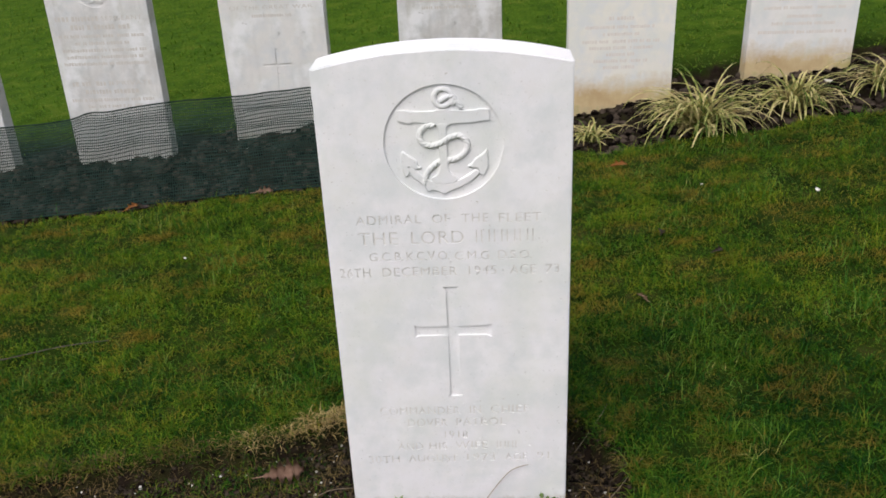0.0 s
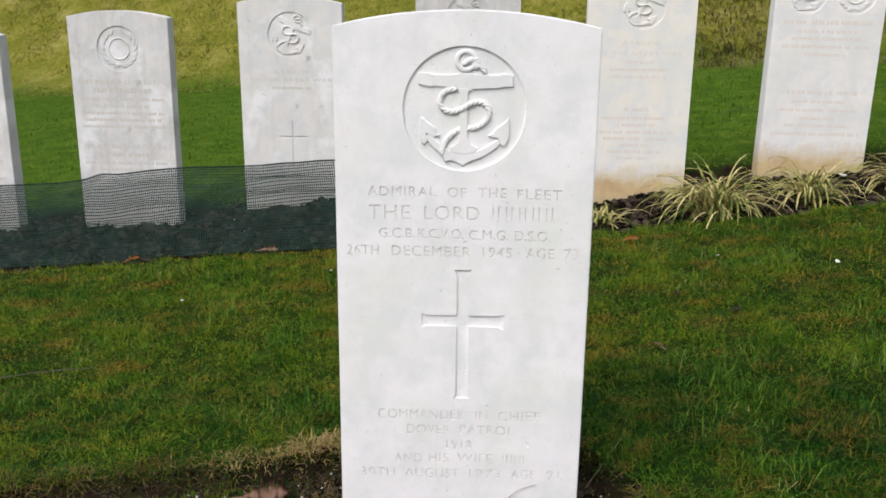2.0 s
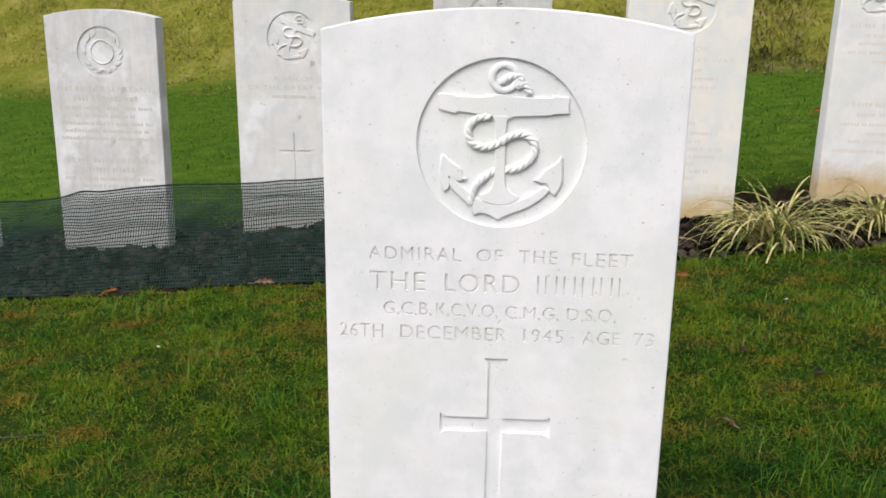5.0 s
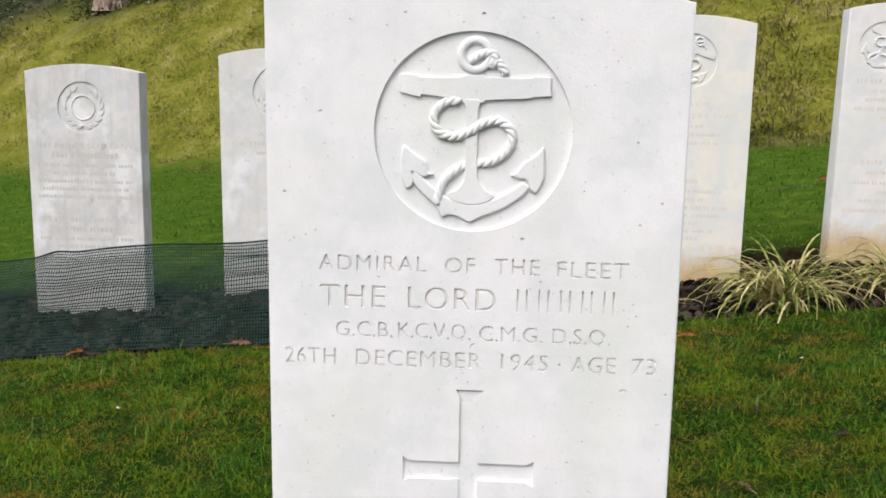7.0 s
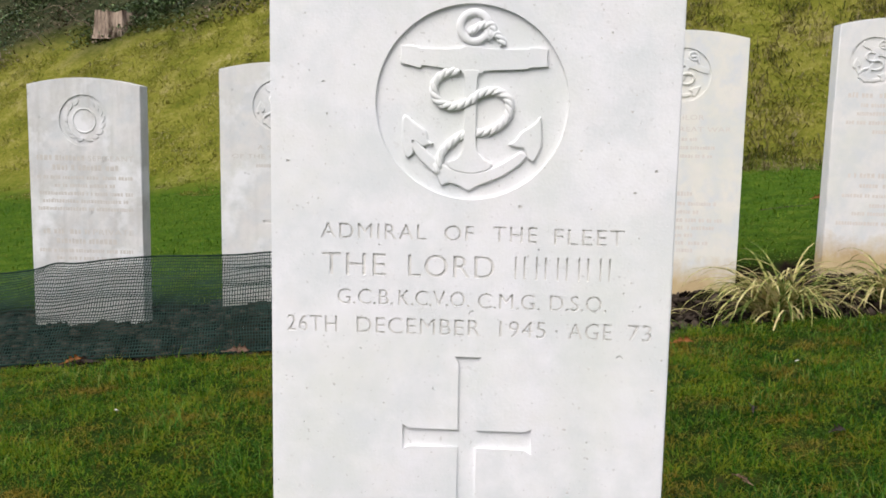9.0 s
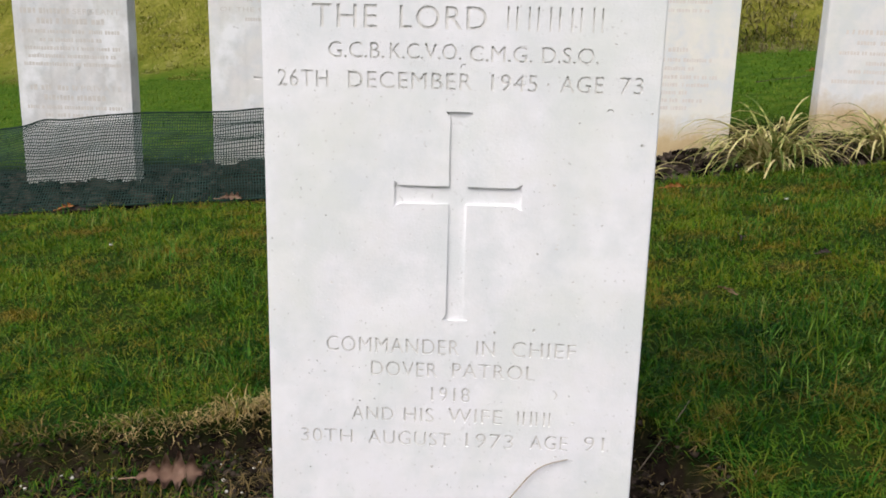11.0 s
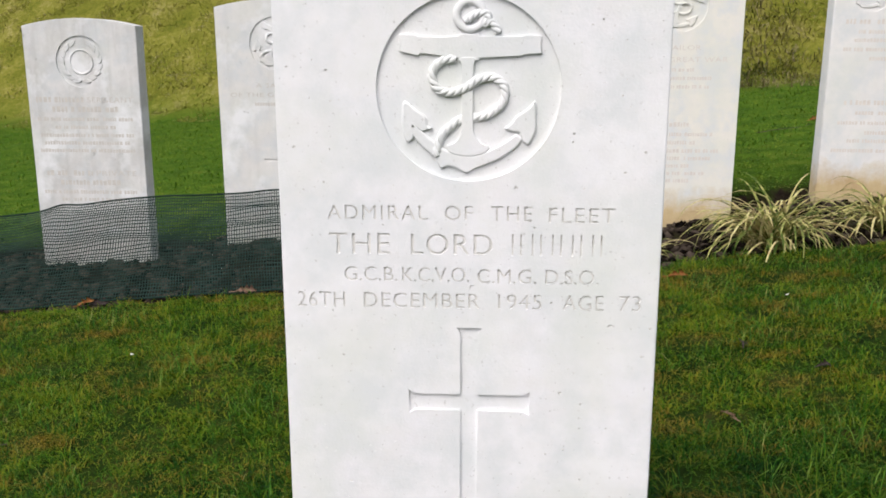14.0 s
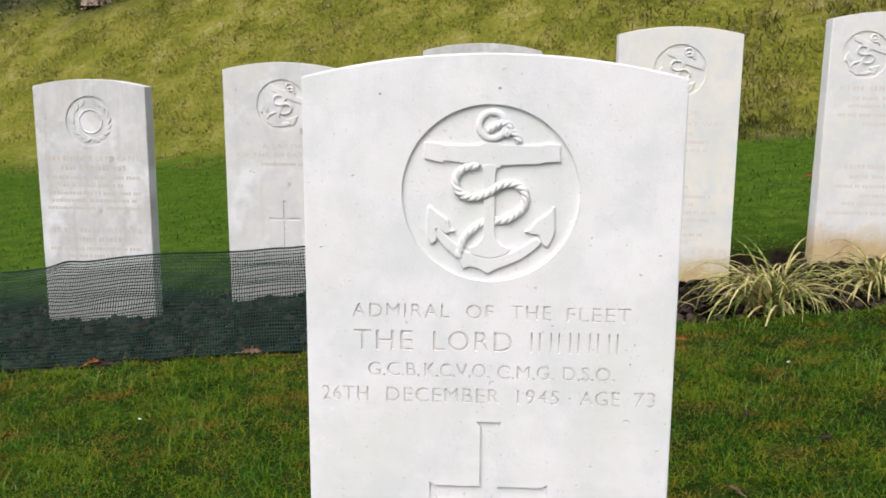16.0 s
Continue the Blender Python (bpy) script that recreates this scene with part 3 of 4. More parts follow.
def slab(parent, mat, w, shoulder, apex, depth, letters, cuts, wells, letter_depth=0.0018, cut_depth=0.0028, well_depth=0.0035, groove=None):
    """The stone itself: letters, deeper cuts and deepest round wells sunk in its face, edges eased."""
    bm = bmesh.new()
    wells_at = letter_depth, cut_depth, well_depth
    y = 0.0
    for k, (y1, holes) in enumerate(zip(wells_at, (letters + cuts + wells, cuts + wells, wells))):
        me = plate(stone_outline(w, shoulder, apex, (0.0016, 0.0016, 0.0006)[k]), holes, y, y1)
        # letter floors take the darker colour that adds to their shade
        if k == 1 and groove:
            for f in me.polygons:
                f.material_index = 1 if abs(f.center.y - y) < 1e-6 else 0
        bm.from_mesh(me)
        y = y1
    body = bmesh.new()
    prism(body, stone_outline(w, shoulder, apex), y, depth)
    rim = [e for e in body.edges if all(abs(v.co.y - depth) < 1e-6 for v in e.verts)]
    bmesh.ops.bevel(body, geom=rim, offset=0.003, segments=2, affect="EDGES", profile=0.5)
    me = bpy.data.meshes.new("core")
    body.to_mesh(me)
    body.free()
    bm.from_mesh(me)
    out = part("slab", bm, mat, parent)
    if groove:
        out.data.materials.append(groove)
    return out


def eased(pts, times=2):
    """Corners of a closed outline cut back to curves."""
    for _ in range(times):
        pts = [q for a, b in zip(pts, pts[1:] + pts[:1]) for q in ((0.8 * a[0] + 0.2 * b[0], 0.8 * a[1] + 0.2 * b[1]), (0.2 * a[0] + 0.8 * b[0], 0.2 * a[1] + 0.8 * b[1]))]
    return pts


def raised(name, pts, y_face, y_floor, mat, parent, ease=0.0012, soften=2):
    """A carved shape that stands on the floor of a well, with rounded edges."""
    cu = bpy.data.curves.new(name, "CURVE")
    cu.dimensions, cu.fill_mode = "2D", "BOTH"
    cu.bevel_depth, cu.bevel_resolution, cu.offset = ease, 2, -ease
    y_back = y_floor + 0.002
    cu.extrude = (y_back - y_face) / 2 - ease
    pts = eased(pts, soften)
    sp = cu.splines.new("POLY")
    sp.points.add(len(pts) - 1)
    for p, (x, z) in zip(sp.points, pts):
        p.co = (x, z, 0, 1)
    sp.use_cyclic_u = True
    ob = new(name, cu)
    me = bpy.data.meshes.new_from_object(ob.evaluated_get(bpy.context.evaluated_depsgraph_get()))
    bpy.data.objects.remove(ob)
    me.transform(Matrix.Translation((0, (y_face + y_back) / 2, 0)) @ Matrix.Rotation(radians(90), 4, "X"))
    bm = bmesh.new()
    bm.from_mesh(me)
    return part(name, bm, mat, parent)


def rope(name, path, radius, pitch, mat, parent, strands=3, flat=1.0):
    """A laid rope: strands wound round a path."""
    bm = bmesh.new()
    pts = smooth_path(path, 10)
    run = [0.0]
    for a, b in zip(pts, pts[1:]):
        run.append(run[-1] + (b - a).length)
    for s in range(strands):
        line = []
        for i, p in enumerate(pts):
            d = (pts[min(i + 1, len(pts) - 1)] - pts[max(i - 1, 0)]).normalized()
            side = d.cross(Vector((0, 1, 0))).normalized()
            a = 2 * math.pi * (run[i] / pitch + s / strands)
            line.append(p + side * radius * 0.5 * math.cos(a) + Vector((0, 1, 0)) * radius * 0.5 * flat * math.sin(a))
        tube(bm, line, radius * 0.62, 7, flat)
    return part(name, bm, mat, parent, smooth=True)


def anchor_badge(parent, mat, r, y_floor, centre, turn=0.0):
    """A fouled anchor in low relief; r is the radius of its round field. Drawn for r = 0.0895, centred at (x, z)."""
    k, ct, st2 = r / 0.0895, math.cos(turn), math.sin(turn)

    def c(px, py):
        x, z = (px - 439) * 0.000233 * k, (435 - py) * 0.000233 * k
        return (centre[0] + x * ct + z * st2, centre[1] - x * st2 + z * ct)

    def at(px, py, y):
        x, z = c(px, py)
        return (x, y, z)

    face = 0.0006 * k
    emblem = new("emblem")
    emblem.parent = parent
    raised("stock", [c(*p) for p in ((152, 214), (226, 216), (230, 224), (330, 226), (396, 222), (398, 214), (480, 214), (482, 222), (570, 224), (660, 224), (664, 216), (736, 222), (732, 256), (738, 292),
                                     (664, 296), (660, 302), (570, 306), (484, 310), (482, 320), (398, 320), (396, 310), (330, 302), (240, 290), (234, 302), (154, 282), (160, 250))], face, y_floor, mat, emblem, 0.0006 * k, 0)
    raised("shank", [c(*p) for p in ((404, 306), (466, 306), (466, 326), (459, 338), (458, 590), (466, 630), (496, 662), (530, 672), (510, 700), (440, 716), (360, 700), (343, 668), (380, 660), (406, 630), (412, 590), (411, 338), (404, 326))], face * 0.3, y_floor, mat, emblem, 0.0006 * k, 1)
    raised("arm", [c(*p) for p in ((190, 585), (210, 572), (262, 625), (322, 676), (382, 702), (440, 711), (486, 705), (562, 672), (612, 640), (640, 618), (668, 640), (642, 676), (562, 732),
                                    (472, 765), (433, 790), (392, 765), (352, 755), (322, 772), (302, 722), (262, 690), (215, 645))], face, y_floor, mat, emblem, 0.0018 * k)
    raised("fluke", [c(*p) for p in ((164, 472), (222, 522), (262, 545), (268, 590), (296, 596), (246, 616), (214, 590), (212, 644), (182, 664), (158, 602))], face, y_floor, mat, emblem, 0.002 * k)
    raised("fluke", [c(*p) for p in ((718, 474), (722, 560), (724, 604), (692, 672), (662, 650), (652, 612), (626, 612), (582, 598), (620, 575), (632, 548), (690, 512))], face, y_floor, mat, emblem, 0.002 * k)
    bm = bmesh.new()
    ring = [at(445 + 56 * math.cos(a), 140 - 56 * math.sin(a), 0.0024 * k) for a in (2 * math.pi * j / 32 for j in range(33))]
    tube(bm, ring, 0.0038 * k, 9, 0.6)
    part("ring", bm, mat, emblem, smooth=True)
    over, under = 0.0016 * k, 0.0032 * k
    rope("rope", [at(*p) for p in ((388, 314, over), (336, 319, over), (296, 352, over), (289, 399, over), (316, 439, over), (369, 450, over), (430, 430, over - 0.0012 * k), (476, 399, over - 0.0012 * k), (537, 388, over),
                                   (583, 419, over), (590, 466, over), (570, 506, over), (517, 543, over), (463, 553, under), (407, 562, under), (369, 586, over), (329, 626, over), (312, 673, over), (303, 712, over))],
         0.0041 * k, 0.022 * k, mat, emblem, flat=0.6)
    rope("rope", [at(*p, over) for p in ((425, 165), (462, 140), (500, 130), (520, 150), (505, 175), (530, 168), (550, 190), (560, 210))], 0.0037 * k, 0.018 * k, mat, emblem, flat=0.6)
    return emblem


def wreath_badge(parent, mat, r, y_floor, centre):
    """A ring with a wreath of leaves round it, in low relief."""
    emblem = new("emblem")
    emblem.parent = parent
    bm = bmesh.new()
    tube(bm, [(centre[0] + 0.46 * r * math.cos(a), 0.003, centre[1] + 0.46 * r * math.sin(a)) for a in (2 * math.pi * j / 40 for j in range(41))], 0.0026, 8, 0.8)
    part("ring", bm, mat, emblem, smooth=True)
    for side in (-1, 1):
        for j in range(8):
            a = -math.pi / 2 + side * (0.22 + j * 0.355)
            x, z = centre[0] + 0.75 * r * math.cos(a), centre[1] + 0.75 * r * math.sin(a)
            d = a + side * (math.pi / 2 - 0.45)
            px, pz = math.cos(d), math.sin(d)
            qx, qz = -pz, px
            ln, wd = 0.19 * r, 0.085 * r
            pts = [(x - px * ln, z - pz * ln), (x + qx * wd, z + qz * wd), (x + px * ln * 0.6 + qx * wd * 0.7, z + pz * ln * 0.6 + qz * wd * 0.7), (x + px * ln, z + pz * ln),
                   (x + px * ln * 0.6 - qx * wd * 0.7, z + pz * ln * 0.6 - qz * wd * 0.7), (x - qx * wd, z - qz * wd)]
            raised("leaf", pts, 0.0006 + 0.0011 * (j % 2), y_floor, mat, emblem, 0.0009)
    return emblem


def inscription(parent, lines, mat_letters):
    """Worn lettering: (z, half width, height) for a line too worn to read, built as rows of shallow bars; with (words, start) added, the line ends in those words."""
    r = random.Random(int(lines[0][1] * 1e5) + len(lines))
    for z, half, high, *words in lines:
        bm = bmesh.new()
        x, end = -half, words[1] - 0.012 if words else half
        while x < end - 0.004:
            if r.random() < 0.15:
                x += high * 0.55
                continue
            wd = high * r.uniform(0.35, 0.75)
            prism(bm, bar(x, min(x + wd, end), z, z + high * r.choice((1, 1, 0.85))), -0.0002, 0.001)
            x += wd + high * r.uniform(0.16, 0.28)
        if words:
            loops = text_outlines(words[0], words[1], half, z, z + high, 1.1)
            bm.from_mesh(plate(loops[0], loops[1:], -0.0003, 0.001))
        tagged(part("lettering", bm, mat_letters, parent, "row of worn shallow carved letters"), "", "", "", "stuff")


# front headstone
headstone = thing("headstone", pose(0, 0, 0), "tall white stone headstone with carved anchor, cross and inscription", "headstone", "headstones")
LETTERS = []
for body, x0, x1, z0, z1, gap in (("ADMIRAL", -0.142, -0.041, 0.5455, 0.560, 1.15), ("OF", -0.024, 0.004, 0.5455, 0.560, 1.1), ("THE", 0.022, 0.063, 0.5450, 0.560, 1.2), ("FLEET", 0.079, 0.144, 0.5440, 0.559, 1.15),
                                  ("THE", -0.141, -0.079, 0.510, 0.5315, 1.1), ("LORD", -0.058, 0.024, 0.510, 0.5315, 1.1),
                                  ("G.C.B.", -0.126, -0.072, 0.482, 0.497, 1.0), ("K.C.V.O.", -0.067, 0.001, 0.482, 0.497, 1.0), ("C.M.G.", 0.009, 0.068, 0.481, 0.496, 1.0), ("D.S.O.", 0.077, 0.130, 0.481, 0.496, 1.0),
                                  ("26TH", -0.175, -0.126, 0.454, 0.470, 1.1), ("DECEMBER", -0.107, 0.012, 0.454, 0.470, 1.1), ("1945", 0.030, 0.074, 0.454, 0.470, 1.1), ("AGE", 0.095, 0.136, 0.454, 0.470, 1.1), ("73", 0.151, 0.173, 0.454, 0.470, 1.1),
                                  ("COMMANDER", -0.130, 0.007, 0.186, 0.2025, 1.1), ("IN", 0.024, 0.043, 0.187, 0.203, 1.1), ("CHIEF", 0.060, 0.125, 0.187, 0.2035, 1.1),
                                  ("DOVER", -0.084, -0.015, 0.161, 0.177, 1.1), ("PATROL", 0.000, 0.085, 0.162, 0.178, 1.1), ("1918", -0.021, 0.019, 0.135, 0.151, 1.1),
                                  ("AND", -0.104, -0.060, 0.111, 0.126, 1.1), ("HIS", -0.049, -0.018, 0.111, 0.127, 1.1), ("WIFE", -0.003, 0.053, 0.112, 0.128, 1.1),
                                  ("30TH", -0.158, -0.103, 0.083, 0.099, 1.1), ("AUGUST", -0.087, 0.000, 0.084, 0.100, 1.1), ("1973", 0.016, 0.066, 0.085, 0.101, 1.1), ("AGE", 0.083, 0.122, 0.086, 0.102, 1.1), ("91", 0.139, 0.160, 0.087, 0.103, 1.1)):
    LETTERS += text_outlines(body, x0, x1, z0, z1, gap)
LETTERS += word_bars(0.043, 0.142, 0.510, 0.532, 5)
LETTERS += word_bars(0.069, 0.109, 0.112, 0.128, 3)
LETTERS.append(circle(0.084, 0.4615, 0.0012, 8))


def pits(count, holes, seed):
    """Small weather pits in the bare parts of the face."""
    r = random.Random(seed)
    boxes = [(min(p[0] for p in l) - 0.011, max(p[0] for p in l) + 0.011, min(p[1] for p in l) - 0.004, max(p[1] for p in l) + 0.004) for l in holes]
    out = []
    while len(out) < count:
        x, z = r.uniform(-0.184, 0.184), r.uniform(0.03, 0.78)
        if any(a < x < b and c < z < d for a, b, c, d in boxes):
            continue
        size, n, turn = r.uniform(0.0003, 0.0010), 7, r.uniform(0, 6.3)
        if r.random() < 0.12:
            size *= 1.8
        pit = [(x + size * r.uniform(0.6, 1.3) * math.cos(turn + 2 * math.pi * k / n) * 1.3, z + size * r.uniform(0.6, 1.2) * math.sin(turn + 2 * math.pi * k / n)) for k in range(n)]
        out.append(pit)
        boxes.append((x - 0.004, x + 0.004, z - 0.004, z + 0.004))
    return out


def nick(x, z, size, turn):
    """A crescent-shaped chip."""
    arc = [(math.cos(a), math.sin(a)) for a in (0.3 + 2.5 * k / 7 for k in range(8))]
    pts = [(u, v) for u, v in arc] + [(u * 0.82, v * 0.72) for u, v in arc[::-1]]
    return [(x + size * (u * math.cos(turn) - v * math.sin(turn)), z + size * (u * math.sin(turn) + v * math.cos(turn))) for u, v in pts]


CROSS = latin_cross(0.001, 0.4335, 0.2235, 0.352, 0.0625, 0.0090)
NICKS = [nick(0.144, 0.436, 0.004, 0.0), nick(0.004, 0.4755, 0.0035, 0.8), nick(0.103, 0.147, 0.006, -1.4), nick(0.012, 0.7955, 0.003, 0.4), nick(-0.03, 0.402, 0.003, 2.0)]
WELL = circle(-0.001, 0.674, 0.0895, 96)
LETTERS += NICKS
LETTERS += pits(300, LETTERS + [CROSS, WELL], 4)
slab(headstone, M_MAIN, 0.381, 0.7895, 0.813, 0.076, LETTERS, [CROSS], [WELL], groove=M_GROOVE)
anchor_badge(headstone, M_MAIN, 0.0895, 0.0035, (-0.001, 0.674))

# second row: x, front, width, turn (degrees), lean, shoulder height over the world's zero, kind
ROW = [(-1.885, 1.85, 0.365, 0, 0.0, 0.706, "ring"), (-1.272, 1.85, 0.360, 0, 0.2, 0.773, "wreath"), (-0.658, 1.85, 0.366, 0, -0.1, 0.827, "anchor"),
       (-0.042, 1.87, 0.362, 0, 0.0, 0.886, "anchor"), (0.555, 1.88, 0.370, 0, 0.0, 0.937, "anchor"), (1.201, 1.95, 0.376, 0, 0.6, 0.987, "double")]
TEXTS = ["pale stone headstone with grey weathering behind green netting", "weathered stone headstone with carved wreath badge behind green netting",
         "pale stone headstone with carved anchor badge and cross behind netting", "grey streaked stone headstone with carved anchor badge and arched top",
         "cream stone headstone with carved anchor and earth-stained foot", "cream stone headstone with two round badges and stained foot"]
for (sx, sy, wide, turn, lean, top, badge), text, mat in zip(ROW, TEXTS, M_ROW):
    foot = land_at(sx, sy)
    tall = top - foot
    st = thing("headstone", pose(sx, sy, foot, 0, lean, turn), text, "headstone", "headstones")
    cz, r = tall - 0.108, 0.079
    cross = [latin_cross(0.0, tall - 0.405, tall - 0.585, tall - 0.463, 0.05, 0.0045, 0.002)] if badge == "anchor" and sx < -0.3 else []
    wells = [circle(-0.082, cz, 0.072, 64), circle(0.082, cz, 0.072, 64)] if badge == "double" else [circle(0, cz, r, 64)]
    slab(st, mat, wide, tall, tall + 0.023, 0.062, [bar(-0.002, 0.002, tall - 0.26, tall - 0.255)], cross, wells)
    if badge == "double":
        anchor_badge(st, mat, 0.072, 0.0035, (-0.082, cz), 0.4)
        wreath_badge(st, mat, 0.072, 0.0035, (0.082, cz))
    elif badge == "anchor":
        anchor_badge(st, mat, r, 0.0035, (0, cz), 0.4)
    else:
        wreath_badge(st, mat, r, 0.0035, (0, cz))
    if cross:
        rows = [(tall - 0.240, 0.065, 0.013, "A SAILOR", -0.065), (tall - 0.268, 0.145, 0.013, "OF THE GREAT WAR", -0.145), (tall - 0.295, 0.07, 0.010)]
    elif badge == "double":
        rows = [(tall - 0.215, 0.15, 0.015), (tall - 0.243, 0.11, 0.011), (tall - 0.268, 0.12, 0.011), (tall - 0.295, 0.15, 0.011), (tall - 0.322, 0.07, 0.011),
                (tall - 0.455, 0.13, 0.014), (tall - 0.485, 0.1, 0.011), (tall - 0.515, 0.15, 0.011), (tall - 0.545, 0.06, 0.011), (tall - 0.57, 0.11, 0.011), (tall - 0.60, 0.155, 0.011)]
    elif badge == "anchor":
        rows = [(tall - 0.239, 0.064, 0.014, "A SAILOR", -0.064), (tall - 0.274, 0.145, 0.014, "OF THE GREAT WAR", -0.145), (tall - 0.302, 0.05, 0.010), (tall - 0.327, 0.10, 0.010), (tall - 0.352, 0.095, 0.010),
                (tall - 0.466, 0.045, 0.013), (tall - 0.495, 0.125, 0.011), (tall - 0.520, 0.07, 0.011), (tall - 0.545, 0.135, 0.011), (tall - 0.568, 0.11, 0.011), (tall - 0.591, 0.05, 0.011), (tall - 0.614, 0.10, 0.011), (tall - 0.637, 0.06, 0.011)]
    else:
        rows = [(tall - 0.232, 0.155, 0.016, "SERGEANT", 0.010), (tall - 0.262, 0.105, 0.017), (tall - 0.290, 0.155, 0.011), (tall - 0.315, 0.10, 0.011), (tall - 0.340, 0.15, 0.011), (tall - 0.364, 0.14, 0.011), (tall - 0.388, 0.155, 0.011),
                (tall - 0.462, 0.15, 0.016, "PRIVATE", 0.020), (tall - 0.492, 0.1, 0.016), (tall - 0.520, 0.155, 0.011), (tall - 0.544, 0.10, 0.011)]
    inscription(st, rows, M_LETTER if sx < 0.2 else M_LETTER_PALE)


# ---- netting over the back bed ----
def net_surface(u, v):
    """u along the row in metres, v from 0 at the lawn's edge to 1 at the top against the stones."""
    u = u - 0.13 * v
    y0 = 1.352 + 0.008 * np.sin(u * 3.1) + 0.008 * noise2(u, u * 0, 0.3, 31) - 0.02 * np.clip(-u - 0.8, 0, 1.2)
    y1 = 1.822 + 0.010 * np.sin(u * 7.0 + 1) 
    z0 = land(u, y0 - 0.03) + 0.012
    z1 = 0.284 + 0.06 * (u + 0.5) - 0.06 * np.clip(-u - 1.0, 0, 1) + 0.006 * np.sin(u * 9.3) + 0.012 * np.exp(-((u + 1.36) / 0.05) ** 2)
    y = y0 + (y1 - y0) * v ** 1.1
    z = z0 + (z1 - z0) * (0.86 * v + 0.14 * v * v)
    sag = np.sin(np.pi * v)
    z = z - 0.012 * sag + 0.005 * sag * noise2(u, v * 1.5, 0.16, 32) + 0.004 * ramp(v, 0.4, 0.6) * (1 - ramp(v, 0.9, 1.0)) * noise2(u * 0.5, v, 0.06, 36) + 0.0018 * noise2(u, v * 0.4, 0.07, 33) + 0.0022 * ramp(v, 0.3, 0.5) * (1 - ramp(v, 0.9, 1.0)) * np.sin(30 * v + 9 * u + 3 * noise2(u, v, 0.3, 37))
    y = y + 0.006 * sag * noise2(u, v, 0.2, 34)
    return np.stack([u + 0.003 * noise2(u, v, 0.13, 35), y, z], -1)


def build_net():
    net = thing("garden_netting", pose(0, 0, 0), "dark green plastic mesh netting draped over the soil bed", "netting")

    def strips(name, grid, half, label):
        """Flat strands along the first axis of each line in the grid (lines, points, 3)."""
        n, k, _ = grid.shape
        d = np.gradient(grid, axis=1)
        d /= np.linalg.norm(d, axis=-1, keepdims=True)
        up = np.array([0.0, -0.72, 0.69])
        s = np.cross(d, up)
        s /= np.linalg.norm(s, axis=-1, keepdims=True)
        a, b, c = grid - s * half, grid + s * half, grid + up * half * 0.4
        v = np.stack([a, c, b], 2).reshape(-1, 3)
        i = (np.arange(n)[:, None] * k + np.arange(k - 1)[None, :]).ravel() * 3
        f = np.concatenate([np.stack([i + j, i + j + 1, i + j + 4, i + j + 3], 1) for j in (0, 1)], 0)
        ob = fast_mesh(name, v, f, 4, M_NET)
        ob.parent = net
        tagged(ob, label, "", "", "stuff")

    us = np.arange(-2.2, 0.14, 0.0077)
    vs = np.linspace(0, 1, 30)
    U, V = np.meshgrid(us, vs, indexing="ij")
    strips("mesh_weave", net_surface(U, V), 0.0013, "thin dark green upright plastic strands")
    us2, vs2 = np.linspace(-2.2, 0.14, 250), np.linspace(0, 1, 34) ** 0.88
    V2, U2 = np.meshgrid(vs2, us2, indexing="ij")
    strips("mesh_weft", net_surface(U2, V2), 0.0016, "thin dark green plastic cross strands")
    for v, r in ((0.0, 0.003), (1.0, 0.0028)):
        bm = bmesh.new()
        tube(bm, [tuple(p) for p in net_surface(us2, us2 * 0 + v)], r, 6)
        part("hem", bm, M_NET, net)


build_net()


# ---- plants of the back bed ----
def sedge(x, y, radius, height, count, seed, label):
    """A tuft of arching striped strap leaves."""
    r = random.Random(seed)
    bm = bmesh.new()
    z0 = land_at(x, y)
    for _ in range(count):
        a = r.uniform(0, 2 * math.pi)
        inner = r.random()
        long = (radius + height) * r.uniform(0.52, 1.04)
        rise = math.radians(r.uniform(28, 62) + 26 * inner)
        droop = math.radians(r.uniform(90, 170))
        w = r.uniform(0.0055, 0.0100)
        px, py, pz = r.gauss(0, radius * 0.14), r.gauss(0, radius * 0.11), 0.0
        swing = r.uniform(-0.5, 0.5)
        prev = None
        for k in range(10):
            t = k / 9
            d = a + swing * t
            e = rise - droop * t ** 1.5
            ww = w * min(1, 0.55 + 2 * t) * (1 - t) ** 0.45 + 0.0007
            sx, sy = -math.sin(d) * ww / 2, math.cos(d) * ww / 2
            gz = max(pz, 0.006 + 0.01 * inner)
            pair = (bm.verts.new((px - sx, py - sy, gz)), bm.verts.new((px, py, gz - ww * 0.25)), bm.verts.new((px + sx, py + sy, gz)))
            if prev:
                bm.faces.new((prev[0], prev[1], pair[1], pair[0]))
                bm.faces.new((prev[1], prev[2], pair[2], pair[1]))
            prev = pair
            px, py, pz = px + long / 9 * math.cos(e) * math.cos(d), py + long / 9 * math.cos(e) * math.sin(d) * 0.85, pz + long / 9 * math.sin(e)
    plant = thing("ornamental_grass", pose(x, y, z0), label, "plant", "striped sedge tufts")
    part("leaves", bm, M_SEDGE, plant, smooth=True)


sedge(0.775, 1.555, 0.165, 0.15, 190, 1, "large arching tuft of cream-striped green sedge")
sedge(1.09, 1.62, 0.15, 0.115, 130, 2, "arching tuft of cream-striped sedge beside a headstone")
sedge(0.43, 1.62, 0.09, 0.075, 50, 3, "small sparse tuft of striped sedge")
sedge(1.42, 1.68, 0.14, 0.12, 130, 4, "striped sedge tuft at the foot of a headstone")


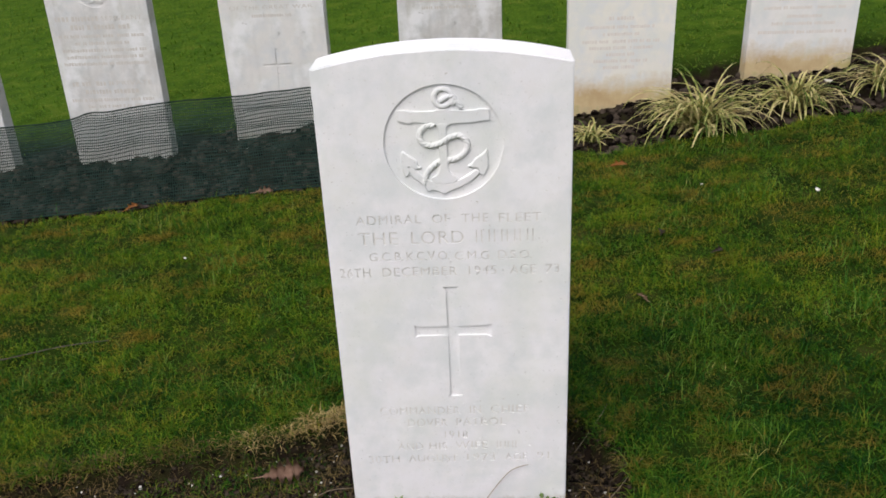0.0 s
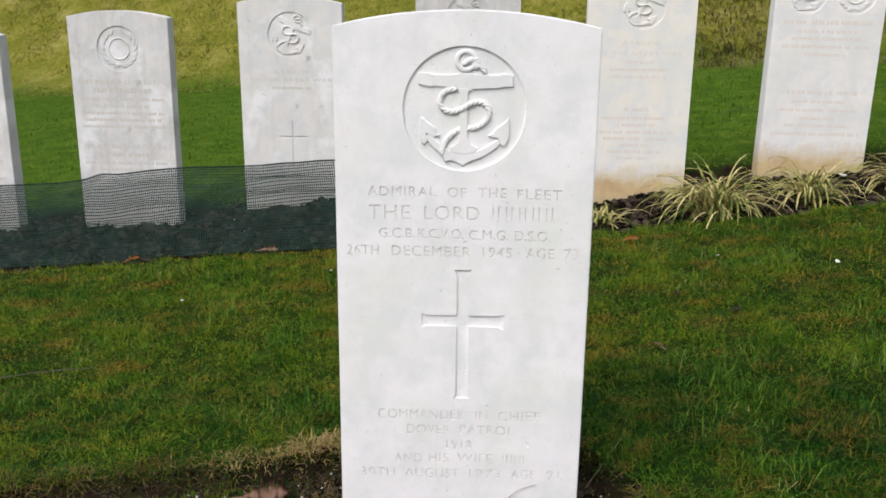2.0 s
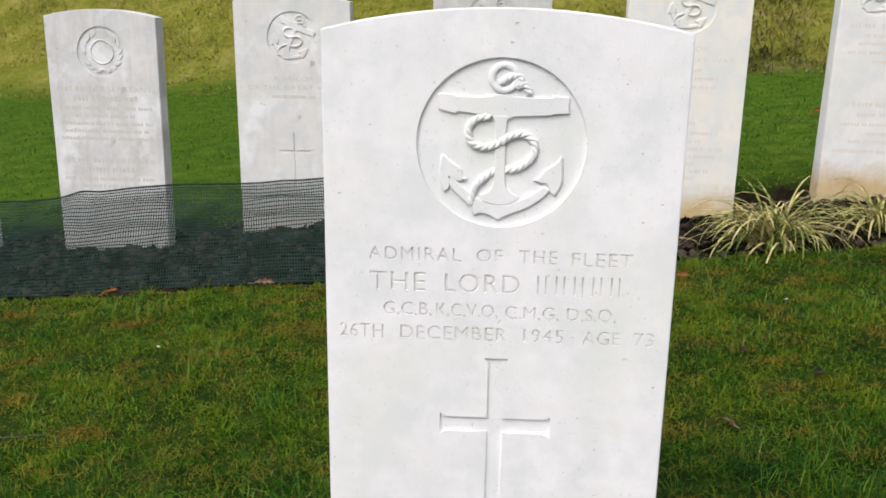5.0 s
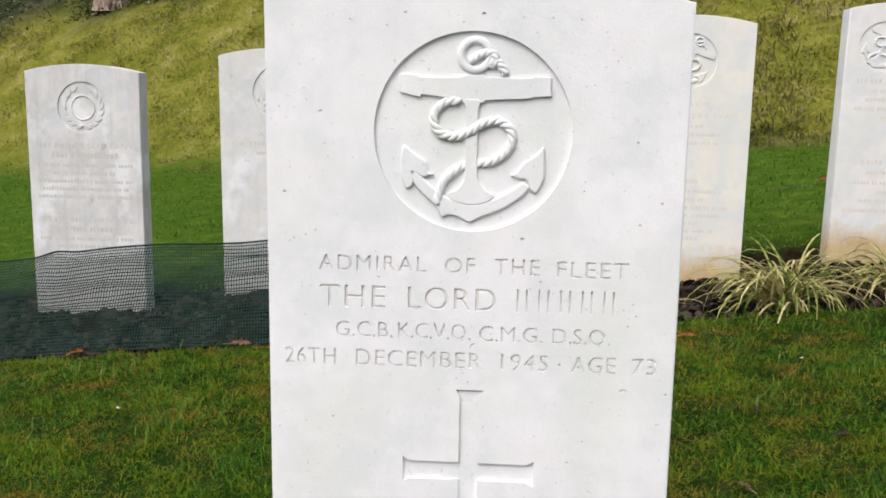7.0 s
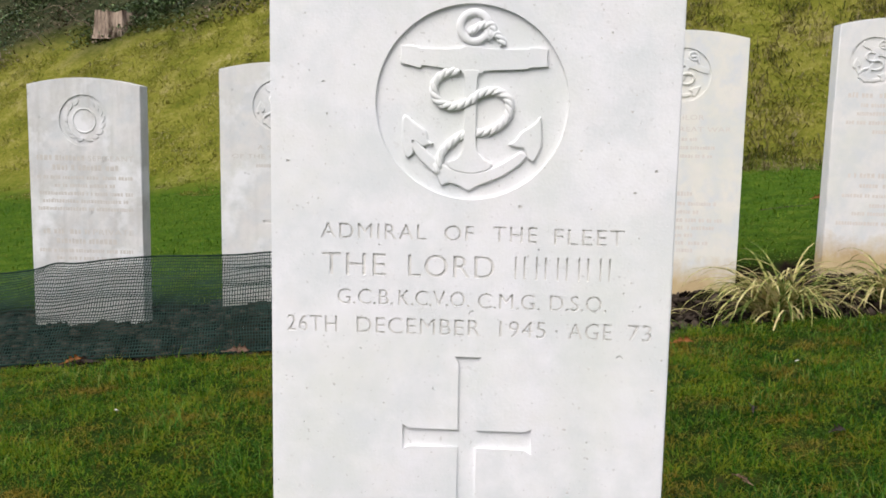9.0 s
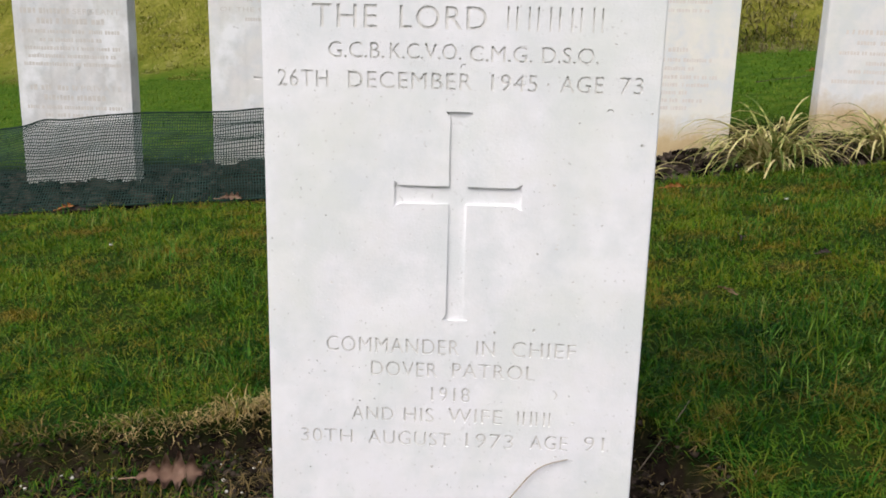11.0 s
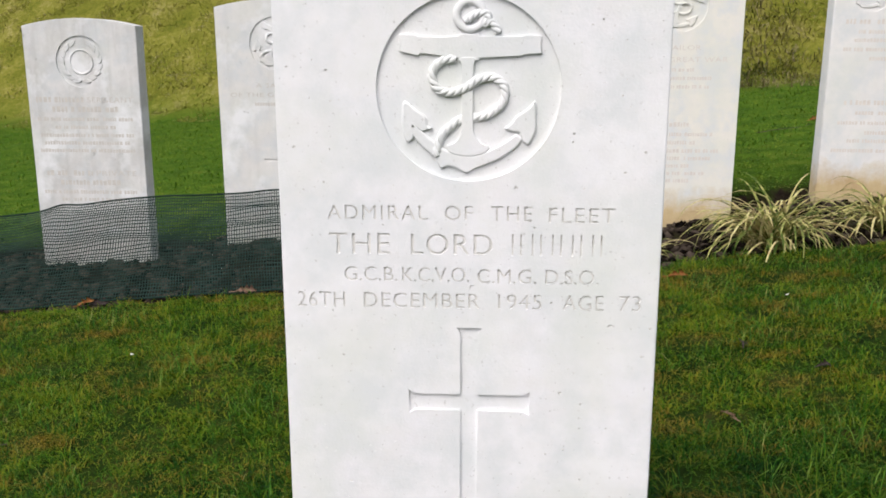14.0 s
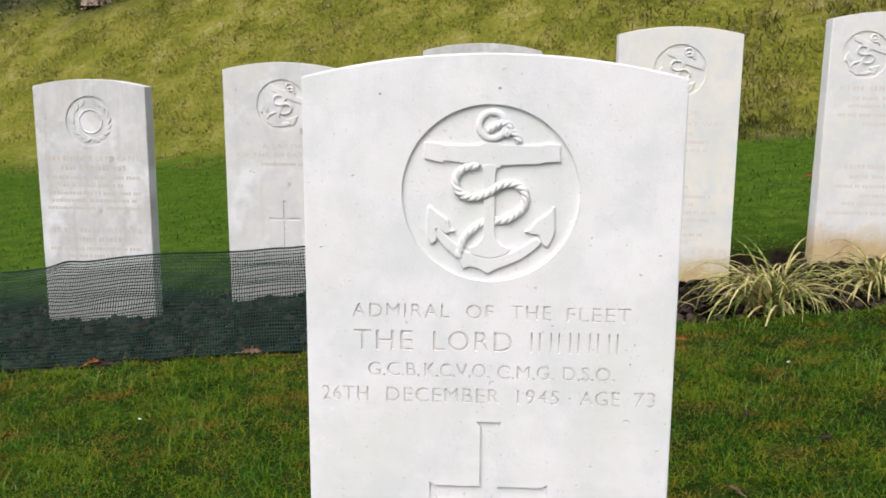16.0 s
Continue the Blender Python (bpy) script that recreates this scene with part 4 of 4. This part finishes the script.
# ---- soil crumbs, chips, litter ----
def lumps(name, x, y, size, mat, label, sink=0.3):
    """Small angular grains lying on the ground: one object of kind stuff."""
    bm = bmesh.new()
    bmesh.ops.create_icosphere(bm, subdivisions=1, radius=1)
    base = np.array([v.co[:] for v in bm.verts])
    tris = np.array([[v.index for v in f.verts] for f in bm.faces])
    bm.free()
    n = len(x)
    s = size * rng.uniform(0.35, 1.0, n) ** 1.6
    v = base[None] * (1 + rng.uniform(-0.45, 0.45, (n, len(base), 1)))
    v = v * (s[:, None, None] * np.stack([rng.uniform(0.7, 1.4, n), rng.uniform(0.7, 1.3, n), rng.uniform(0.45, 0.9, n)], 1)[:, None, :])
    a = rng.uniform(0, 6.3, n)
    ca, sa2 = np.cos(a)[:, None], np.sin(a)[:, None]
    v = np.stack([v[..., 0] * ca - v[..., 1] * sa2, v[..., 0] * sa2 + v[..., 1] * ca, v[..., 2]], -1)
    v += np.stack([x, y, land(x, y) + s * (0.5 - sink)], 1)[:, None, :]
    f = (tris[None] + (np.arange(n) * len(base))[:, None, None]).reshape(-1, 3)
    return tagged(fast_mesh(name, v.reshape(-1, 3), f, 3, mat), label, "soil", "", "stuff")


gx, gy = scatter(27000, -1.3, 0.34, -0.33, 0.30, lambda x, y: front_bed(x, y) > 0.1)
lumps("soil_crumbs", gx, gy, 0.0050, M_CRUMB, "dark damp crumbs of garden soil")
gx, gy = scatter(5000, -2.0, 1.7, 1.42, 2.02, lambda x, y: back_bed(x, y) > 0.5)
lumps("soil_crumbs", gx, gy, 0.018, M_CLOD, "dark crumbly soil along the second row")
gx, gy = scatter(1100, -1.2, 0.31, -0.3, 0.22, lambda x, y: front_bed(x, y) > 0.7)
lumps("stone_chips", gx, gy, 0.0030, M_PALE, "tiny pale stone chips on the soil", 0.1)
gx, gy = scatter(60, -1.8, 1.6, 1.45, 1.8, lambda x, y: back_bed(x, y) > 0.7)
lumps("stone_chips", gx, gy, 0.0045, M_PALE, "small pale stone chips on the soil", 0.1)
gx, gy = scatter(8000, -1.3, 0.33, -0.3, 0.30, lambda x, y: (front_bed(x, y) > 0.1) * np.clip(0.35 + 0.9 * noise2(x, y, 0.09, 41), 0, 1))
blades("bed_debris", gx, gy, 0.024, 0.0011, 1.4, M_EDGE, "dead grass stalks strewn on the soil", -0.004)
gx, gy = scatter(34000, -1.4, -0.2, -0.3, 0.28, lambda x, y: (front_bed(x, y) > 0.1) * np.clip(0.22 + 1.1 * noise2(x, y, 0.12, 42), 0, 1))
blades("bed_moss", gx, gy, 0.016, 0.0018, 1.1, M_DARK_TURF, "moss and seedling grass on the soil", 0.0)


def fallen_leaf(x, y, size, turn, tilt, mat, label, lobes=4, lift=0.012):
    """A dry leaf with a lobed edge, curled along its midrib."""
    bm = bmesh.new()
    n = 44
    left, right, mid = [], [], []
    for k in range(n + 1):
        t = k / n
        w = 0.27 * math.sin(math.pi * min(1, t * 0.97 + 0.03)) ** 0.6 * (0.5 + 0.6 * t) * (1 + 0.5 * math.sin(lobes * 2 * math.pi * t + 1))
        curl = 0.10 * math.sin(math.pi * t) + 0.03 * math.sin(9 * t)
        mid.append(bm.verts.new((size * (t - 0.5), 0, size * (curl - 0.02))))
        left.append(bm.verts.new((size * (t - 0.5 + 0.05), size * w, size * (curl + w * 0.35))))
        right.append(bm.verts.new((size * (t - 0.5 + 0.05), -size * w, size * (curl + w * 0.25 + 0.02 * math.sin(20 * t)))))
    for k in range(n):
        bm.faces.new((mid[k], mid[k + 1], left[k + 1], left[k]))
        bm.faces.new((right[k], right[k + 1], mid[k + 1], mid[k]))
    bmesh.ops.solidify(bm, geom=bm.faces[:], thickness=0.0006)
    leaf = thing("fallen_leaf", pose(x, y, land_at(x, y) + lift, tilt, 0, turn), label, "leaf", "fallen leaves")
    part("blade", bm, mat, leaf, smooth=True)
    bm = bmesh.new()
    tube(bm, [(size * (-0.75 + 0.11 * k), 0, size * 0.015 * (k % 3) * 0.4) for k in range(7)], 0.0009, 5)
    part("stalk", bm, mat, leaf)


fallen_leaf(-0.348, 0.108, 0.078, 14, 38, M_OAK, "dry pinkish-brown lobed oak leaf on dark soil", 5, 0.014)
fallen_leaf(-0.058, -0.030, 0.062, 150, -28, M_BROWN, "curled dull brown leaf against the headstone's foot", 0, 0.006)
fallen_leaf(0.466, 1.273, 0.05, 10, 10, M_RUST, "small orange leaf lying on the lawn", 3, 0.016)
fallen_leaf(-1.06, 1.318, 0.05, 60, 10, M_RUST, "small orange leaf at the netting's edge", 3, 0.016)
fallen_leaf(-1.035, 1.335, 0.06, 20, 15, M_DARKLEAF, "dark rotten leaf under the netting's edge", 3, 0.016)
fallen_leaf(-0.633, 1.325, 0.055, 10, 25, M_OAK, "pale pinkish-brown leaf at the netting's edge", 4, 0.018)
fallen_leaf(0.507, 0.821, 0.035, 80, 20, M_DARKLEAF, "dark shrivelled leaf in the lawn", 3, 0.012)
fallen_leaf(0.62, 0.70, 0.03, 30, 20, M_DARKLEAF, "dark shrivelled leaf in the lawn", 3, 0.012)
fallen_leaf(1.42, 3.2, 0.07, 30, 20, M_RUST, "rust-brown leaf lying on the grass behind the row", 3, 0.03)
fallen_leaf(0.41, 0.52, 0.035, 120, 10, M_OAK, "dull brown leaf half sunk in the lawn", 4, 0.014)


def petal(x, y, size, turn, lift=0.022):
    bm = bmesh.new()
    bmesh.ops.create_icosphere(bm, subdivisions=2, radius=size)
    for v in bm.verts:
        v.co.z = v.co.z * 0.22 + 0.25 * v.co.x ** 2 / size
        v.co.y *= 0.6
    ob = part("petal", bm, M_PALE, None, "", True)
    ob.matrix_world = pose(x, y, land_at(x, y) + lift, 10, 8, turn)
    tagged(ob, "small white petal fallen on the grass", "petal", "fallen petals")


for px, py, ps in ((-0.766, 0.915, 0.007), (0.66, 1.05, 0.005), (-1.9, 2.9, 0.02), (0.93, 0.93, 0.009), (-0.95, 2.6, 0.012), (-0.4, 1.1, 0.005), (1.18, 1.60, 0.014)):
    petal(px, py, ps, px * 300, 0.10 if py == 1.60 else 0.022)


def stalk(name, path, r, mat, label):
    bm = bmesh.new()
    pts = smooth_path(path, 5)
    tube(bm, pts, [r * (1 - 0.5 * k / len(pts)) for k in range(len(pts))], 6)
    ob = part(name, bm, mat, None, label, True)
    return tagged(ob, label, "twig", "twigs")


def lying(pts, lift=0.012):
    return [(x, y, land_at(x, y) + lift) for x, y in pts]


stalk("dry_stalk", [(0.030, -0.045, land_at(0.03, -0.045)), (0.045, -0.02, 0.008), (0.073, -0.008, 0.045), (0.095, -0.004, 0.068), (0.123, -0.003, 0.078)], 0.0011, M_STALK, "thin dry stalk leaning on the headstone")
stalk("twig", lying([(-1.25, 0.50), (-1.1, 0.53), (-0.98, 0.56), (-0.86, 0.57)], 0.014), 0.0016, M_DARKLEAF, "thin grey twig lying in the lawn")
stalk("twig", lying([(-0.56, -0.02), (-0.47, 0.0), (-0.40, 0.04)], 0.008), 0.002, M_TWIG, "short dry twig on dark soil")
stalk("twig", lying([(-0.30, 0.02), (-0.25, 0.05), (-0.2, 0.052)], 0.008), 0.0011, M_TWIG, "short dry twig on dark soil")
stalk("twig", lying([(0.24, -0.04), (0.28, 0.0), (0.33, 0.03)], 0.006), 0.0009, M_TWIG, "short dry twig on dark soil")
stalk("twig", lying([(0.22, 0.12), (0.27, 0.15), (0.29, 0.19)], 0.006), 0.0008, M_TWIG, "short dry twig on dark soil")
stalk("twig", lying([(1.15, 3.12), (1.26, 3.14), (1.34, 3.13), (1.4, 3.2)], 0.016), 0.0014, M_DARKLEAF, "thin twig lying on the grass behind the row")


def seedling(x, y):
    """A small seedling with a brown stem and a rosette of narrow leaves."""
    z = land_at(x, y)
    plant = thing("seedling", pose(x, y, z), "tiny green seedling growing against the headstone", "plant")
    bm = bmesh.new()
    tube(bm, [(0.012, 0, -0.005), (0.006, 0, 0.015), (-0.001, 0, 0.034)], 0.0012, 6)
    part("stem", bm, M_TWIG, plant)
    r = random.Random(5)
    for k in range(9):
        bm = bmesh.new()
        a, ln = k * 0.7 + r.uniform(-0.2, 0.2), r.uniform(0.012, 0.02)
        pts = [(0, 0), (ln * 0.5, 0.0022), (ln, 0), (ln * 0.5, -0.0022)]
        m = Matrix.Translation((-0.001, 0, 0.034)) @ Matrix.Rotation(a, 4, "Z") @ Matrix.Rotation(-r.uniform(0.3, 1.1), 4, "Y")
        top = [bm.verts.new(m @ Vector((px, py, 0.0004))) for px, py in pts]
        low = [bm.verts.new(m @ Vector((px, py, -0.0004))) for px, py in pts]
        bm.faces.new(top)
        bm.faces.new(low[::-1])
        for i in range(4):
            bm.faces.new((top[i], low[i], low[(i + 1) % 4], top[(i + 1) % 4]))
        part("leaf", bm, M_SEEDLING, plant)


seedling(-0.106, -0.02)


def weed(x, y):
    """A low weed of small rounded leaves on thin stems."""
    plant = thing("weed", pose(x, y, land_at(x, y)), "low green weed with small leaves against the headstone", "plant")
    r = random.Random(12)
    stems = bmesh.new()
    for k in range(16):
        a, reach, up = r.uniform(0, 6.3), r.uniform(0.008, 0.034), r.uniform(0.008, 0.03)
        tip = Vector((reach * math.cos(a), 0.5 * reach * math.sin(a) - 0.004, up))
        tube(stems, [(0, 0, -0.004), tuple(tip * 0.5 + Vector((0, 0, 0.004))), tuple(tip)], 0.0006, 5)
        ln, wd = r.uniform(0.008, 0.013), r.uniform(0.003, 0.005)
        m = Matrix.Translation(tip) @ Matrix.Rotation(a, 4, "Z") @ Matrix.Rotation(-r.uniform(-0.2, 0.8), 4, "Y")
        bm = bmesh.new()
        rim = [(0, 0), (ln * 0.25, wd * 0.8), (ln * 0.6, wd), (ln, 0), (ln * 0.6, -wd), (ln * 0.25, -wd * 0.8)]
        top = [bm.verts.new(m @ Vector((px, py, 0.0004 + 0.12 * abs(py)))) for px, py in rim]
        low = [bm.verts.new(m @ Vector((px, py, -0.0004 + 0.12 * abs(py)))) for px, py in rim]
        bm.faces.new(top)
        bm.faces.new(low[::-1])
        for i in range(6):
            bm.faces.new((top[i], low[i], low[(i + 1) % 6], top[(i + 1) % 6]))
        part("leaf", bm, M_WEED, plant)
    part("stems", stems, M_TWIG, plant)


weed(0.152, -0.02)


# ---- the top of the bank: stump, undergrowth, trees ----
def stump(x, y, radius, height):
    r = random.Random(3)
    bm = bmesh.new()
    n, levels = 40, 6
    z0 = land_at(x, y) - 0.2
    ridge = [1 + 0.10 * math.sin(5 * a) + 0.07 * math.sin(11 * a + 1) + r.uniform(-0.05, 0.05) for a in (2 * math.pi * k / n for k in range(n))]
    rings = []
    for l in range(levels):
        t = l / (levels - 1)
        rings.append([bm.verts.new((radius * ridge[k] * (1.16 - 0.16 * t ** 0.5) * math.cos(2 * math.pi * k / n), radius * ridge[k] * (1.16 - 0.16 * t ** 0.5) * math.sin(2 * math.pi * k / n),
                                    (height + 0.2) * t + (r.uniform(-0.015, 0.02) if l == levels - 1 else 0))) for k in range(n)])
    for a, b in zip(rings, rings[1:]):
        for k in range(n):
            bm.faces.new((a[k], a[(k + 1) % n], b[(k + 1) % n], b[k]))
    ob = thing("tree_stump", pose(x, y, z0), "weathered grey-brown tree stump with peeling bark", "stump")
    part("bark", bm, M_BARK, ob)
    bm = bmesh.new()
    mid = bm.verts.new((0, 0, height + 0.19))
    top = [bm.verts.new((radius * 0.93 * ridge[k] * math.cos(2 * math.pi * k / n), radius * 0.93 * ridge[k] * math.sin(2 * math.pi * k / n), height + 0.195)) for k in range(n)]
    for k in range(n):
        bm.faces.new((mid, top[k], top[(k + 1) % n]))
    part("cut_top", bm, M_BARK, ob)


stump(-4.68, 9.90, 0.27, 0.12)


def leaf_cloud(name, x, y, z, size, mat, label, category="undergrowth", kind="stuff", parent=None):
    """Many small pointed leaves, each a bent quad."""
    n = len(x)
    s = size * rng.uniform(0.5, 1.2, n)
    a, b = rng.uniform(0, 6.3, n), rng.uniform(-0.9, 0.9, n)
    u = np.stack([np.cos(a) * np.cos(b), np.sin(a) * np.cos(b), np.sin(b)], 1)
    w = np.stack([-np.sin(a), np.cos(a), rng.uniform(-0.6, 0.6, n)], 1)
    p = np.stack([x, y, z], 1)
    v = np.stack([p - u * s[:, None] * 0.5, p + w * s[:, None] * 0.4, p + u * s[:, None] * 0.7, p - w * s[:, None] * 0.4], 1)
    ob = fast_mesh(name, v.reshape(-1, 3), np.arange(4 * n).reshape(-1, 4), 4, mat)
    ob.parent = parent
    return tagged(ob, label, category, "", kind)


gx, gy = scatter(180000, -8.8, 0.3, 8.5, 14, lambda x, y: (y > wood_line(x) - 0.05) * np.clip(0.55 + 0.9 * noise2(x, y, 0.7, 51), 0.05, 1))
leaf_cloud("ivy", gx, gy, land(gx, gy) + rng.uniform(0, 0.22, len(gx)) * (1 + 0.8 * noise2(gx, gy, 0.9, 52)), 0.036, M_IVY, "dark ivy and bramble ground cover above the bank")
gx, gy = scatter(90000, -8.8, 0.3, 8.5, 14, lambda x, y: (y > wood_line(x) - 0.1) * np.clip(0.1 + 1.1 * noise2(x, y, 0.8, 53), 0.02, 1))
leaf_cloud("leaf_litter", gx, gy, land(gx, gy) + rng.uniform(0.0, 0.12, len(gx)), 0.036, M_LITTER, "brown dead leaves and bracken above the bank")


def dead_stems():
    r = random.Random(8)
    bm = bmesh.new()
    for _ in range(150):
        x, y = r.uniform(-8, -0.5), r.uniform(9.8, 13.5)
        z = land_at(x, y)
        a, ln = r.uniform(0, 6.3), r.uniform(0.2, 0.6)
        p = [(x, y, z), (x + ln * 0.5 * math.cos(a), y + ln * 0.5 * math.sin(a), z + ln * r.uniform(0.2, 0.6)), (x + ln * math.cos(a), y + ln * math.sin(a), z + ln * r.uniform(0.0, 0.7) + 0.3 * ln * math.sin(a))]
        tube(bm, smooth_path(p, 3), r.uniform(0.002, 0.006), 5)
    ob = part("dead_stems", bm, M_LITTER)
    tagged(ob, "tangle of dead bramble stems", "undergrowth", "", "stuff")


dead_stems()


def tree(x, y, radius, height, seed, label):
    """An ivy-clad trunk with limbs and an uneven leafy crown above the picture."""
    r = random.Random(seed)
    z = land_at(x, y) - 0.1
    ob = thing("tree", pose(x, y, z), label, "tree", "trees above the bank")
    bm = bmesh.new()
    path = [(r.uniform(-0.1, 0.1) * k, r.uniform(-0.1, 0.1) * k, height * k / 5) for k in range(6)]
    tube(bm, smooth_path(path, 4), [radius * (1.25 - 0.9 * k / 21) for k in range(21)], 14)
    tips = []
    for k in range(7):
        a, h0 = r.uniform(0, 6.3), height * r.uniform(0.45, 0.9)
        tip = (1.7 * math.cos(a), 1.7 * math.sin(a), h0 + r.uniform(0.5, 1.6))
        tube(bm, smooth_path([(0, 0, h0), (0.7 * math.cos(a), 0.7 * math.sin(a), h0 + 0.4), tip], 4), [radius * 0.4 * (1 - 0.8 * j / 9) for j in range(9)], 8)
        tips.append(tip)
    part("trunk", bm, M_TRUNK, ob, smooth=True)
    cl = np.array(tips)[rng.integers(0, len(tips), 5200)] + rng.normal(0, 0.55, (5200, 3))
    leaf_cloud("crown", cl[:, 0], cl[:, 1], cl[:, 2], 0.11, M_IVY, "", "", "stuff", ob)
    a, h = rng.uniform(0, 6.3, 1500), rng.uniform(0, height * 0.5, 1500)
    rr = radius * (1.3 - 0.4 * h / height) * rng.uniform(0.9, 1.35, 1500)
    leaf_cloud("climbing_ivy", rr * np.cos(a), rr * np.sin(a), h, 0.07, M_IVY, "", "", "stuff", ob)


for tx, ty, tr, th, sd in ((-6.9, 12.2, 0.16, 6.5, 1), (-8.3, 12.8, 0.26, 7.5, 2), (-5.0, 14.2, 0.2, 7.0, 3), (-2.6, 14.8, 0.22, 7.5, 4), (0.4, 15.5, 0.2, 7.0, 6)):
    tree(tx, ty, tr, th, sd, "dark ivy-clad tree standing above the bank")
